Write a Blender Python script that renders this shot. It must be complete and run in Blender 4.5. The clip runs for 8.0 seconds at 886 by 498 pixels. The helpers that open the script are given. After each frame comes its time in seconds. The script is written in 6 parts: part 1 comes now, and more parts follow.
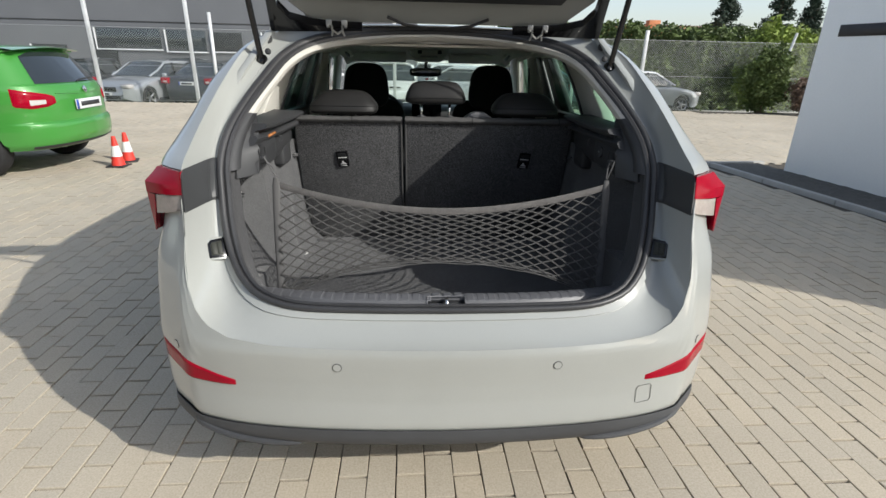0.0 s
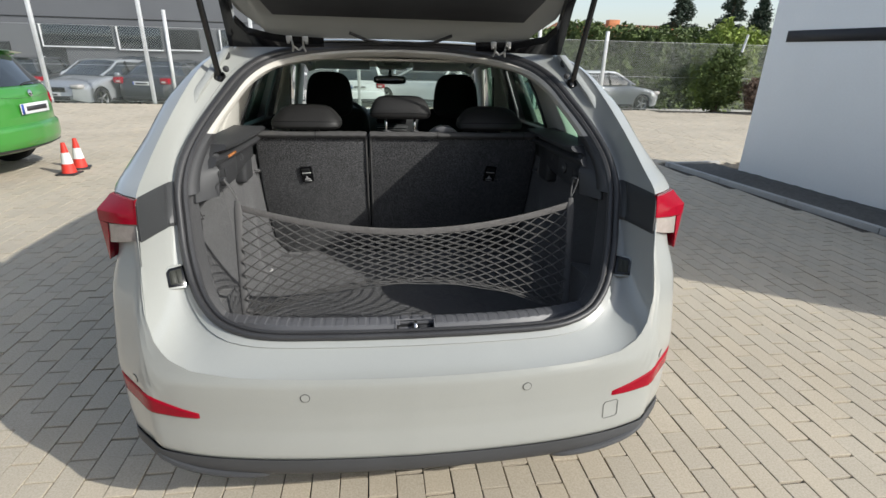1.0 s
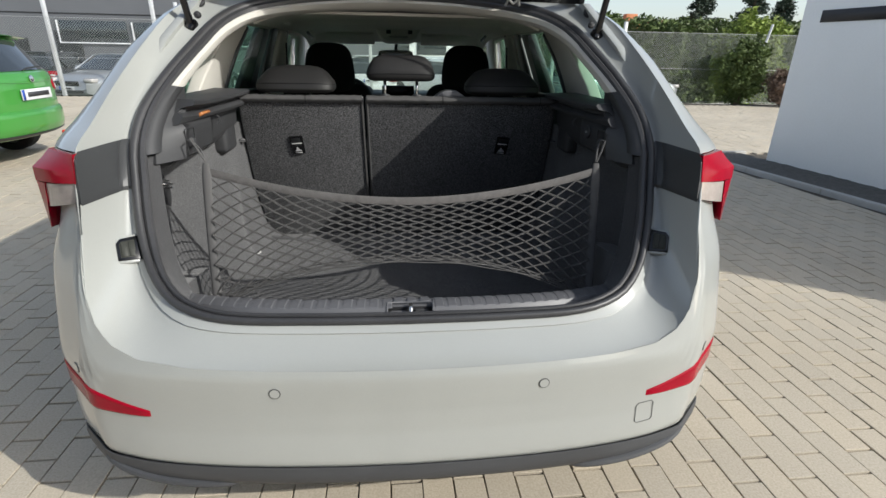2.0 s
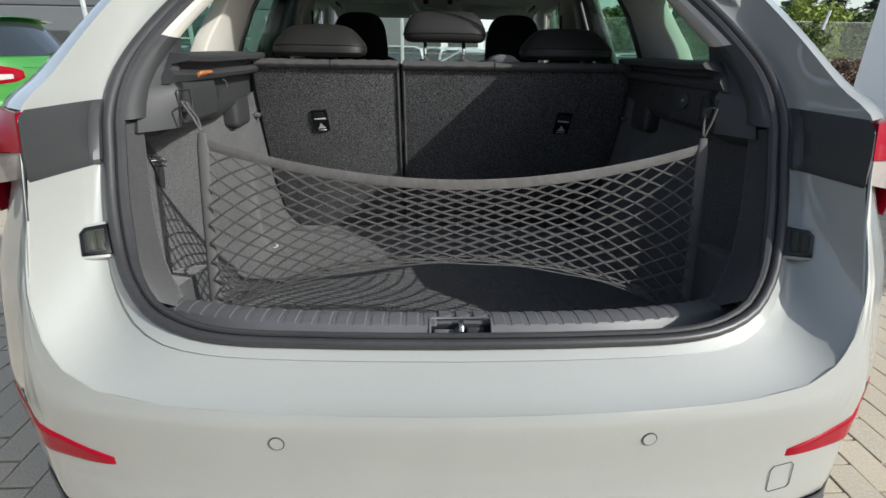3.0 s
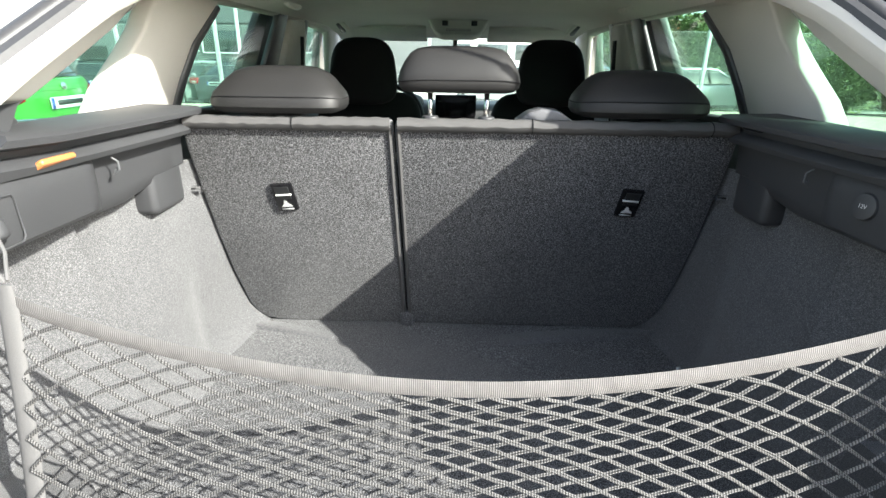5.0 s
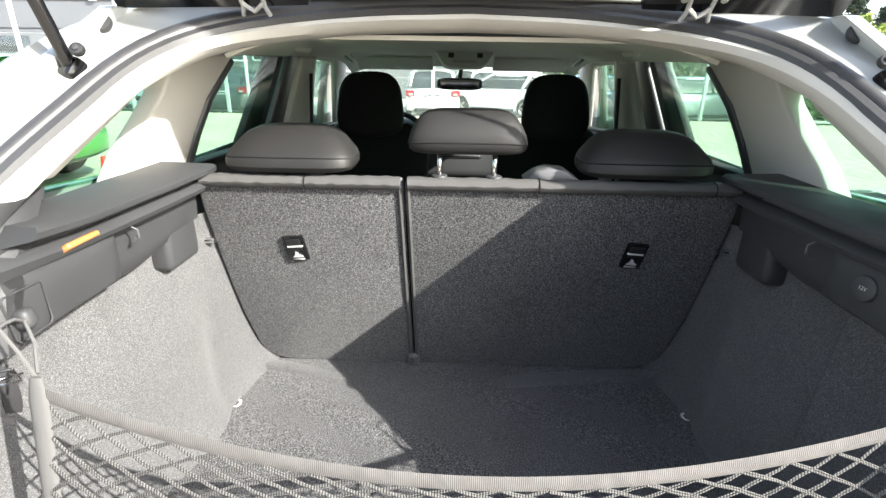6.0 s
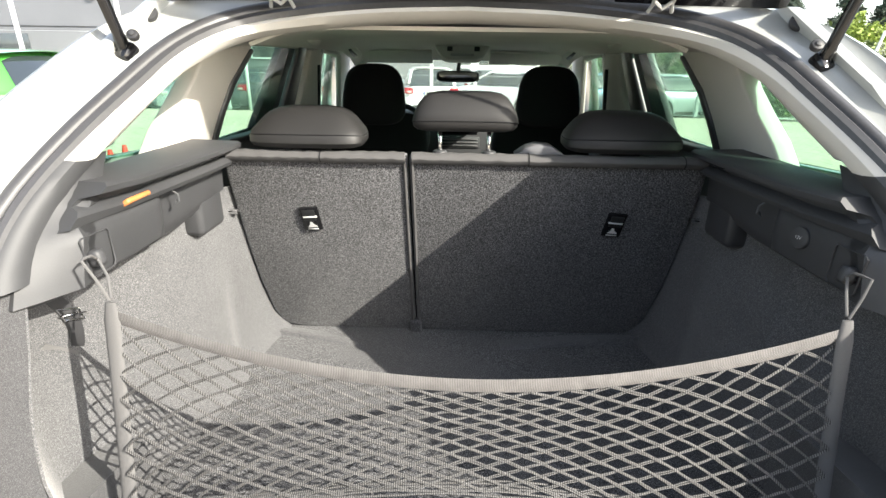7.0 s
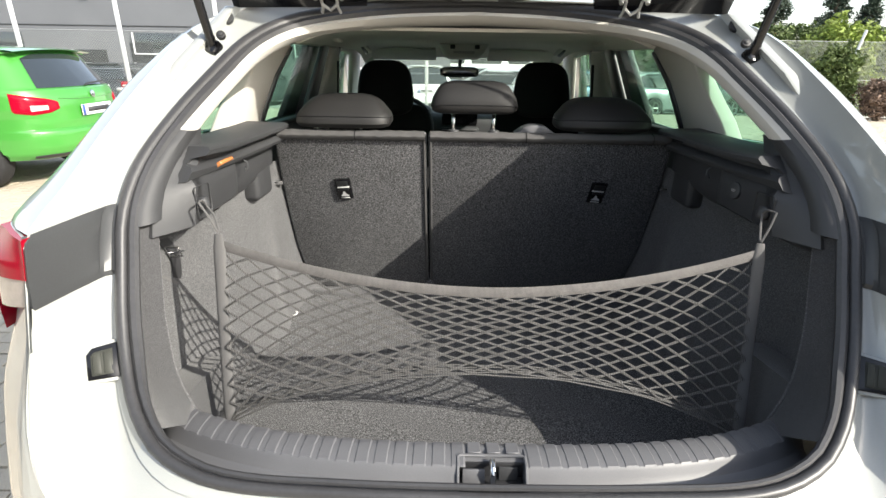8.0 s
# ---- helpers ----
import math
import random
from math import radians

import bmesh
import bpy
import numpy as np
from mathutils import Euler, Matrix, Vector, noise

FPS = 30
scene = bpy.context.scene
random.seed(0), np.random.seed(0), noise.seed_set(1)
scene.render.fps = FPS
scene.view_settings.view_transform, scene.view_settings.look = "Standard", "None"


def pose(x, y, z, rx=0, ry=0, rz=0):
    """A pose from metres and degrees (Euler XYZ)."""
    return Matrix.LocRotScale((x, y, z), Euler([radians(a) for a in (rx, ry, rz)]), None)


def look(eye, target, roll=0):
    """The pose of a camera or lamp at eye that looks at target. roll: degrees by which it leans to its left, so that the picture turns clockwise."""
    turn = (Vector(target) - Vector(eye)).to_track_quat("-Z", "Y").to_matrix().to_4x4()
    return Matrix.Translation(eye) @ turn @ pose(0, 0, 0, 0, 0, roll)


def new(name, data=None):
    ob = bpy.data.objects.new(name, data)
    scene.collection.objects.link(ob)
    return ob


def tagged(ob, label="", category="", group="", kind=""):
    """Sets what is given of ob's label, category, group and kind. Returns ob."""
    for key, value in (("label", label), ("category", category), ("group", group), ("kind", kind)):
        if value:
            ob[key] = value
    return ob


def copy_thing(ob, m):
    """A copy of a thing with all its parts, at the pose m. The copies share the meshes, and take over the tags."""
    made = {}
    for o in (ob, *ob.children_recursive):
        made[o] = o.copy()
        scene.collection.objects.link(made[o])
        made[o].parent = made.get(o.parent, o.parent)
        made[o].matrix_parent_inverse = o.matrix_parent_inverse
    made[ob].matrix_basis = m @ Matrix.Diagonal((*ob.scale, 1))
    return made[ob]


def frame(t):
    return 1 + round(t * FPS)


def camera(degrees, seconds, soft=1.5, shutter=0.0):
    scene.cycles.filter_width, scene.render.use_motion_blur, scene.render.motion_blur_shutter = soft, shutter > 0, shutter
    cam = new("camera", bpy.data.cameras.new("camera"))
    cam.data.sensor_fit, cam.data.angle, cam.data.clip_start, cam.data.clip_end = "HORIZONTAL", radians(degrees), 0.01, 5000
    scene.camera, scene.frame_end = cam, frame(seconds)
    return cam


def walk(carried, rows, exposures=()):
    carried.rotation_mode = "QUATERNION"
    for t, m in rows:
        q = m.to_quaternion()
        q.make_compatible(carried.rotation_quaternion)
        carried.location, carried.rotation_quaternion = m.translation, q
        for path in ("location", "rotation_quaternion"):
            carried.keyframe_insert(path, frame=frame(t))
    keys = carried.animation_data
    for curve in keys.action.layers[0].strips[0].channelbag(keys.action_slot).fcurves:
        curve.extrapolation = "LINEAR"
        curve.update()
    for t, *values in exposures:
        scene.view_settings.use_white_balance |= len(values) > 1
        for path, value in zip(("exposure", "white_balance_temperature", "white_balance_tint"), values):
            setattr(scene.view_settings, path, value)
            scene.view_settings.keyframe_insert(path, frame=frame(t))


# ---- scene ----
cam = camera(82.9, 8.0)
PATH = [
    (0, (-0.089, -1.174, 1.395), (0.021, 0.688, 0.674), 1.3),
    (0.5, (-0.133, -1.217, 1.46), (0.064, 0.637, 0.737), 1.5),
    (1, (-0.085, -1.14, 1.465), (0.15, 0.709, 0.738), 1.5),
    (1.2, (-0.061, -1.088, 1.442), (0.172, 0.76, 0.714), 1.4),
    (2.3, (-0.023, -0.873, 1.265), (0.124, 0.978, 0.522), 1.1),
    (2.5, (-0.03, -0.815, 1.245), (0.092, 1.033, 0.492), 1.0),
    (3, (-0.063, -0.62, 1.186), (0.01, 1.23, 0.43), 1.0),
    (3.5, (-0.07, -0.45, 1.161), (-0.036, 1.402, 0.407), 0.9),
    (4, (-0.036, -0.259, 1.153), (-0.031, 1.599, 0.412), 0.9),
    (4.5, (-0.012, -0.106, 1.192), (-0.018, 1.754, 0.459), 0.9),
    (5, (-0.01, -0.014, 1.266), (-0.042, 1.852, 0.547), 0.8),
    (5.2, (-0.024, 0.02, 1.293), (-0.056, 1.892, 0.589), 0.8),
    (6.3, (-0.027, -0.02, 1.396), (-0.072, 1.852, 0.694), 0.9),
    (6.5, (-0.028, -0.058, 1.391), (-0.073, 1.814, 0.689), 0.9),
    (7, (-0.026, -0.159, 1.36), (-0.062, 1.711, 0.653), 0.9),
    (7.5, (-0.059, -0.311, 1.352), (-0.076, 1.558, 0.639), 0.9),
    (8, (-0.081, -0.465, 1.35), (-0.091, 1.404, 0.639), 0.9),
]
EXPOSURES = [(0.0, 0.30, 6300, 8), (1.2, 0.32, 6300, 8), (3.0, 0.36, 6200, 7), (3.5, 0.62, 6150, 6), (4.0, 1.40, 6100, 6), (4.5, 2.05, 6250, 6), (5.2, 2.35, 6350, 6), (6.5, 2.15, 6600, 8), (7.5, 1.75, 6750, 8), (8.0, 1.38, 6650, 8)]
walk(cam, [(t, look(eye, target, roll)) for t, eye, target, roll in PATH], EXPOSURES)

# ---- light ----
SUN_WAY = Vector((-0.7189, 0.4668, -0.5150)).normalized()
world = bpy.data.worlds.new("sky")
scene.world = world
world.use_nodes = True
wn = world.node_tree
bg = wn.nodes["Background"]
sky = wn.nodes.new("ShaderNodeTexSky")
sky.sky_type = "NISHITA"
sky.sun_disc = False
sky.sun_elevation = math.asin(-SUN_WAY.z)
sky.sun_rotation = math.atan2(-SUN_WAY.x, -SUN_WAY.y)
sky.dust_density = 1.5
haze = wn.nodes.new("ShaderNodeHueSaturation")
haze.inputs["Saturation"].default_value = 0.62
wn.links.new(sky.outputs[0], haze.inputs["Color"])
wn.links.new(haze.outputs[0], bg.inputs[0])
bg.inputs[1].default_value = 0.16
lamp = bpy.data.lights.new("sun", "SUN")
lamp.energy, lamp.angle, lamp.color = 3.6, radians(0.53), (1.0, 0.95, 0.87)
new("sun", lamp).matrix_world = Matrix.Translation((0, 0, 20)) @ SUN_WAY.to_track_quat("-Z", "Y").to_matrix().to_4x4()


# ---- materials ----
def nodes_of(name):
    m = bpy.data.materials.new(name)
    m.use_nodes = True
    nt = m.node_tree
    return m, nt, nt.nodes["Principled BSDF"]


def noise_tex(nt, scale, detail=4.0, rough=0.6, coords="Object"):
    tc = nt.nodes.new("ShaderNodeTexCoord")
    n = nt.nodes.new("ShaderNodeTexNoise")
    n.inputs["Scale"].default_value, n.inputs["Detail"].default_value = scale, detail
    n.inputs["Roughness"].default_value = rough
    nt.links.new(tc.outputs[coords], n.inputs["Vector"])
    return n


def ramp(nt, fac, stops):
    r = nt.nodes.new("ShaderNodeValToRGB")
    while len(r.color_ramp.elements) < len(stops):
        r.color_ramp.elements.new(0.5)
    for e, (p, c) in zip(r.color_ramp.elements, stops):
        e.position, e.color = p, (*c, 1) if len(c) == 3 else c
    nt.links.new(fac, r.inputs[0])
    return r


def mixc(nt, fac, a, b, mode="MIX"):
    m = nt.nodes.new("ShaderNodeMix")
    m.data_type, m.blend_type = "RGBA", mode
    for sock, v in ((m.inputs[0], fac), (m.inputs[6], a), (m.inputs[7], b)):
        if isinstance(v, (int, float)):
            sock.default_value = v
        elif isinstance(v, tuple):
            sock.default_value = (*v, 1)
        else:
            nt.links.new(v, sock)
    return m.outputs[2]


def bump(nt, b, height, strength, distance):
    n = nt.nodes.new("ShaderNodeBump")
    n.inputs["Strength"].default_value, n.inputs["Distance"].default_value = strength, distance
    nt.links.new(height, n.inputs["Height"])
    nt.links.new(n.outputs[0], b.inputs["Normal"])


def tone(c, k):
    return tuple(min(1.0, v * k) for v in c)


def surface(name, c, rough=0.5, metal=0.0, vary=0.12, big=3.0, fine=60.0, bumps=0.15, depth=0.001, coat=0.0, spec=0.5):
    """A surface with large stains and fine grain."""
    m, nt, b = nodes_of(name)
    n1, n2 = noise_tex(nt, big), noise_tex(nt, fine, 3.0)
    c1 = ramp(nt, n1.outputs[0], [(0.3, tone(c, 1 - vary)), (0.7, tone(c, 1 + vary))]).outputs[0]
    c2 = ramp(nt, n2.outputs[0], [(0.3, (1 - vary, 1 - vary, 1 - vary)), (0.7, (1, 1, 1))]).outputs[0]
    nt.links.new(mixc(nt, 1.0, c1, c2, "MULTIPLY"), b.inputs["Base Color"])
    r = ramp(nt, n1.outputs[0], [(0.3, (rough * 0.85,) * 3), (0.7, (min(1, rough * 1.15),) * 3)])
    nt.links.new(r.outputs[0], b.inputs["Roughness"])
    b.inputs["Metallic"].default_value = metal
    b.inputs["Specular IOR Level"].default_value = spec
    b.inputs["Coat Weight"].default_value = coat
    b.inputs["Coat Roughness"].default_value = 0.03
    if bumps:
        bump(nt, b, n2.outputs[0], bumps, depth)
    return m


def paint(name, c, metal=0.0):
    """Car paint under a clear coat, with faint dust."""
    m, nt, b = nodes_of(name)
    n1, n2 = noise_tex(nt, 2.2), noise_tex(nt, 420.0, 1.0)
    c1 = ramp(nt, n1.outputs[0], [(0.25, tone(c, 0.95)), (0.75, tone(c, 1.03))]).outputs[0]
    c2 = ramp(nt, n2.outputs[0], [(0.35, (0.97, 0.97, 0.97)), (0.65, (1, 1, 1))]).outputs[0]
    nt.links.new(mixc(nt, 1.0, c1, c2, "MULTIPLY"), b.inputs["Base Color"])
    b.inputs["Roughness"].default_value = 0.38
    b.inputs["Metallic"].default_value = metal
    b.inputs["Coat Weight"].default_value = 1.0
    dust = ramp(nt, n1.outputs[0], [(0.3, (0.015,) * 3), (0.8, (0.06,) * 3)])
    nt.links.new(dust.outputs[0], b.inputs["Coat Roughness"])
    return m


def carpet(name, dark, light, scale=330.0):
    """Speckled needle felt."""
    m, nt, b = nodes_of(name)
    n1, n2, n3 = noise_tex(nt, scale, 2.0, 0.6), noise_tex(nt, 5.0), noise_tex(nt, scale * 0.4, 3.0, 0.7)
    sp = ramp(nt, n1.outputs[0], [(0.42, dark), (0.53, tuple(0.65 * a + 0.35 * d for a, d in zip(dark, light))), (0.64, light)]).outputs[0]
    cl = ramp(nt, n3.outputs[0], [(0.35, (0.72, 0.72, 0.72)), (0.65, (1, 1, 1))]).outputs[0]
    st = ramp(nt, n2.outputs[0], [(0.3, (0.82, 0.82, 0.82)), (0.7, (1, 1, 1))]).outputs[0]
    nt.links.new(mixc(nt, 1.0, mixc(nt, 1.0, sp, cl, "MULTIPLY"), st, "MULTIPLY"), b.inputs["Base Color"])
    b.inputs["Roughness"].default_value = 0.95
    b.inputs["Specular IOR Level"].default_value = 0.15
    b.inputs["Sheen Weight"].default_value = 0.25
    b.inputs["Sheen Roughness"].default_value = 0.5
    bump(nt, b, n3.outputs[0], 0.6, 0.0015)
    return m


def braid(name, c, pitch, way, low=0.35):
    """Twisted or woven yarn: light and dark turns across the cord."""
    m, nt, b = nodes_of(name)
    tc = nt.nodes.new("ShaderNodeTexCoord")
    w = nt.nodes.new("ShaderNodeTexWave")
    w.bands_direction = way
    w.inputs["Scale"].default_value = 0.314 / pitch
    w.inputs["Distortion"].default_value = 0.6
    nt.links.new(tc.outputs["Object"], w.inputs[0])
    n1 = noise_tex(nt, 40.0)
    c1 = ramp(nt, w.outputs["Fac"], [(0.15, tone(c, low)), (0.55, c), (0.9, tone(c, 1.35))]).outputs[0]
    c2 = ramp(nt, n1.outputs[0], [(0.3, (0.75, 0.75, 0.75)), (0.7, (1, 1, 1))]).outputs[0]
    nt.links.new(mixc(nt, 1.0, c1, c2, "MULTIPLY"), b.inputs["Base Color"])
    b.inputs["Roughness"].default_value = 0.8
    bump(nt, b, w.outputs["Fac"], 0.5, 0.0008)
    return m


def glass(name, tint, gloss=0.04):
    m = bpy.data.materials.new(name)
    m.use_nodes = True
    nt = m.node_tree
    out = nt.nodes["Material Output"]
    nt.nodes.remove(nt.nodes["Principled BSDF"])
    tr, gl, mx, lw, pw, ad = (nt.nodes.new("ShaderNode" + k) for k in ("BsdfTransparent", "BsdfGlossy", "MixShader", "LayerWeight", "Math", "Math"))
    tr.inputs[0].default_value = (*tint, 1)
    gl.inputs["Roughness"].default_value = gloss
    lw.inputs[0].default_value = 0.5
    pw.operation, ad.operation = "POWER", "MULTIPLY_ADD"
    pw.inputs[1].default_value = 4.0
    ad.inputs[1].default_value, ad.inputs[2].default_value = 0.16, 0.02
    nt.links.new(lw.outputs["Facing"], pw.inputs[0])
    nt.links.new(pw.outputs[0], ad.inputs[0])
    nt.links.new(ad.outputs[0], mx.inputs[0])
    nt.links.new(tr.outputs[0], mx.inputs[1])
    nt.links.new(gl.outputs[0], mx.inputs[2])
    nt.links.new(mx.outputs[0], out.inputs[0])
    return m


def block_paving(name, c):
    """Concrete blocks: each piece a little different, with sandy grain."""
    m, nt, b = nodes_of(name)
    oi = nt.nodes.new("ShaderNodeObjectInfo")
    ge = nt.nodes.new("ShaderNodeNewGeometry")
    add = nt.nodes.new("ShaderNodeMath")
    add.operation = "ADD"
    nt.links.new(oi.outputs["Random"], add.inputs[0])
    nt.links.new(ge.outputs["Random Per Island"], add.inputs[1])
    fr = nt.nodes.new("ShaderNodeMath")
    fr.operation = "FRACT"
    nt.links.new(add.outputs[0], fr.inputs[0])
    c1 = ramp(nt, fr.outputs[0], [(0.0, tone(c, 0.95)), (0.5, c), (1.0, tuple(a * k for a, k in zip(c, (1.05, 1.03, 1.0))))]).outputs[0]
    n1, n2 = nt.nodes.new("ShaderNodeTexNoise"), nt.nodes.new("ShaderNodeTexNoise")
    for n, s in ((n1, 0.9), (n2, 150.0)):
        n.inputs["Scale"].default_value, n.inputs["Detail"].default_value = s, 5.0
        nt.links.new(ge.outputs["Position"], n.inputs["Vector"])
    st = ramp(nt, n1.outputs[0], [(0.3, (0.84, 0.83, 0.82)), (0.7, (1, 1, 1))]).outputs[0]
    gr = ramp(nt, n2.outputs[0], [(0.3, (0.80, 0.79, 0.77)), (0.65, (1, 1, 1))]).outputs[0]
    nt.links.new(mixc(nt, 1.0, mixc(nt, 1.0, c1, st, "MULTIPLY"), gr, "MULTIPLY"), b.inputs["Base Color"])
    b.inputs["Roughness"].default_value = 0.92
    bump(nt, b, n2.outputs[0], 0.35, 0.002)
    return m


def mesh_fence(name, c):
    """Diagonal wire net: two crossing sets of thin lines, the rest open."""
    m = bpy.data.materials.new(name)
    m.use_nodes = True
    nt = m.node_tree
    out, b = nt.nodes["Material Output"], nt.nodes["Principled BSDF"]
    b.inputs["Base Color"].default_value = (*c, 1)
    b.inputs["Metallic"].default_value, b.inputs["Roughness"].default_value = 0.5, 0.45
    tc = nt.nodes.new("ShaderNodeTexCoord")
    lines = []
    for a in (45, -45):
        mp = nt.nodes.new("ShaderNodeMapping")
        mp.inputs["Rotation"].default_value = (0, radians(a), 0)
        nt.links.new(tc.outputs["Object"], mp.inputs[0])
        w = nt.nodes.new("ShaderNodeTexWave")
        w.bands_direction = "X"
        w.inputs["Scale"].default_value = 0.314 / 0.050
        nt.links.new(mp.outputs[0], w.inputs[0])
        lines.append(w.outputs["Fac"])
    mxm = nt.nodes.new("ShaderNodeMath")
    mxm.operation = "MAXIMUM"
    nt.links.new(lines[0], mxm.inputs[0])
    nt.links.new(lines[1], mxm.inputs[1])
    thr = nt.nodes.new("ShaderNodeMath")
    thr.operation = "GREATER_THAN"
    thr.inputs[1].default_value = 0.978
    nt.links.new(mxm.outputs[0], thr.inputs[0])
    tr, mx = nt.nodes.new("ShaderNodeBsdfTransparent"), nt.nodes.new("ShaderNodeMixShader")
    nt.links.new(thr.outputs[0], mx.inputs[0])
    nt.links.new(tr.outputs[0], mx.inputs[1])
    nt.links.new(b.outputs[0], mx.inputs[2])
    nt.links.new(mx.outputs[0], out.inputs[0])
    return m


PAINT = paint("pale_grey_paint", (0.35, 0.36, 0.345))
GREEN = paint("green_paint", (0.05, 0.25, 0.035), 0.1)
SILVER = paint("silver_paint", (0.40, 0.42, 0.44), 0.45)
DARKCAR = paint("dark_paint", (0.035, 0.04, 0.048), 0.3)
BLUECAR = paint("blue_paint", (0.05, 0.13, 0.22), 0.3)
WHITECAR = paint("white_paint", (0.72, 0.73, 0.74))
PLASTIC = surface("grey_plastic", (0.042, 0.043, 0.046), 0.55, fine=500, bumps=0.3, depth=0.0004)
SILLPLASTIC = surface("sill_plastic", (0.125, 0.126, 0.134), 0.5, fine=600, bumps=0.3, depth=0.0004)
BLACKGLOSS = surface("gloss_black", (0.007, 0.007, 0.008), 0.16, fine=90, bumps=0.0, vary=0.05)
DARKTRIM = surface("dark_trim", (0.05, 0.052, 0.055), 0.42, fine=300, bumps=0.1, depth=0.0003)
VALANCE = surface("valance_plastic", (0.055, 0.057, 0.062), 0.6, fine=400, bumps=0.3, depth=0.0005)
RUBBER = surface("rubber", (0.026, 0.026, 0.028), 0.5, fine=200, bumps=0.1, depth=0.0004)
TYRE = surface("tyre_rubber", (0.014, 0.014, 0.015), 0.8, fine=80, bumps=0.3, depth=0.002)
BEIGE = surface("beige_trim", (0.55, 0.53, 0.485), 0.75, vary=0.04, fine=700, bumps=0.2, depth=0.0003)
LINING = surface("roof_lining", (0.76, 0.74, 0.68), 0.9, vary=0.05, fine=600, bumps=0.3, depth=0.0004)
CARPET = carpet("boot_carpet", (0.018, 0.018, 0.0195), (0.27, 0.27, 0.28), 420.0)
WALLFELT = carpet("side_felt", (0.078, 0.078, 0.081), (0.195, 0.195, 0.200), 520.0)
RIMFELT = carpet("rim_felt", (0.050, 0.050, 0.053), (0.110, 0.110, 0.113), 900.0)
FABRIC = surface("seat_fabric", (0.015, 0.015, 0.016), 0.9, spec=0.2, fine=900, bumps=0.4, depth=0.0006)
ROLLFABRIC = surface("roll_fabric", (0.075, 0.073, 0.073), 0.85, fine=900, bumps=0.4, depth=0.0006)
LEATHER = surface("headrest_cover", (0.019, 0.0185, 0.0185), 0.55, spec=0.35, fine=450, bumps=0.25, depth=0.0005)
CORD = braid("net_cord", (0.108, 0.105, 0.103), 0.0036, "X", 0.12)
BAND = braid("net_band", (0.15, 0.143, 0.140), 0.0026, "X", 0.55)
SLEEVE = surface("sleeve_fabric", (0.105, 0.103, 0.103), 0.85, fine=800, bumps=0.4, depth=0.0005)
DIMPRINT = surface("dim_print", (0.55, 0.55, 0.55), 0.6, bumps=0.0)
SEALRUBBER = surface("seal_rubber", (0.045, 0.045, 0.048), 0.42, fine=120, bumps=0.1, depth=0.0004, vary=0.2)
HINGEMETAL = surface("hinge_metal", (0.42, 0.42, 0.41), 0.4, 0.3, bumps=0.0)
PALECONC = surface("pale_concrete", (0.60, 0.58, 0.54), 0.9, vary=0.1, big=0.5, fine=40)
CHROME = surface("chrome", (0.7, 0.7, 0.7), 0.12, 1.0, bumps=0.0, vary=0.03)
STEEL = surface("steel", (0.45, 0.45, 0.45), 0.35, 1.0, bumps=0.05)
REDLENS = surface("red_lens", (0.30, 0.002, 0.016), 0.16, coat=0.0, spec=0.15, bumps=0.0, vary=0.1)
PADLENS = surface("pad_lens", (0.045, 0.047, 0.041), 0.45, coat=0.0, spec=0.15, bumps=0.0, vary=0.2)
LAMPBAND = surface("lamp_band_lens", (0.40, 0.35, 0.32), 0.12, coat=0.6, bumps=0.0, vary=0.2)
PALEMETAL = surface("pale_metal", (0.72, 0.72, 0.70), 0.4, 0.2, bumps=0.0, vary=0.05)
CLEARLENS = surface("clear_lens", (0.55, 0.52, 0.50), 0.1, coat=1.0, bumps=0.0, vary=0.1)
AMBERLAMP = surface("amber_lens", (0.50, 0.20, 0.07), 0.25, coat=0.3, bumps=0.0)
TINT = glass("tinted_glass", (0.60, 0.78, 0.69))
CLEAR = glass("windscreen_glass", (0.86, 0.92, 0.88))
DARKGLASS = surface("dark_car_glass", (0.02, 0.026, 0.03), 0.04, coat=1.0, bumps=0.0, vary=0.1)
WHITEPLATE = surface("plate_white", (0.72, 0.73, 0.74), 0.4, bumps=0.0)
BLUEPLATE = surface("plate_blue", (0.03, 0.08, 0.42), 0.4, bumps=0.0)
BLACKPRINT = surface("black_print", (0.03, 0.03, 0.034), 0.6, bumps=0.0)
WHITEPRINT = surface("white_print", (0.7, 0.7, 0.7), 0.6, bumps=0.0)
BLOCKS = block_paving("paving_blocks", (0.545, 0.484, 0.388))
SAND = surface("joint_sand", (0.105, 0.090, 0.070), 0.95, vary=0.5, big=60.0, fine=260, bumps=0.9, depth=0.006)
KERBSTONE = surface("kerb_concrete", (0.42, 0.41, 0.39), 0.9, fine=90, bumps=0.4, depth=0.003)
GRAVEL = surface("dark_gravel", (0.12, 0.115, 0.105), 0.95, vary=0.35, big=20, fine=60, bumps=0.8, depth=0.02)
PLASTER = surface("white_cladding", (0.93, 0.93, 0.925), 0.5, vary=0.03, big=0.6, fine=40, bumps=0.05)
GREYWALL = surface("grey_cladding", (0.12, 0.125, 0.135), 0.6, vary=0.08, big=0.4, fine=30, bumps=0.1)
DARKWALL = surface("dark_opening", (0.012, 0.013, 0.014), 0.5)
GALV = surface("galvanised_post", (0.62, 0.63, 0.64), 0.5, 0.2, fine=70)
GRASS = surface("grass", (0.10, 0.14, 0.035), 0.95, vary=0.35, big=6, fine=50, bumps=0.8, depth=0.02)
LEAF = surface("hedge_leaf", (0.105, 0.15, 0.038), 0.65, vary=0.4, big=2.2, fine=30)
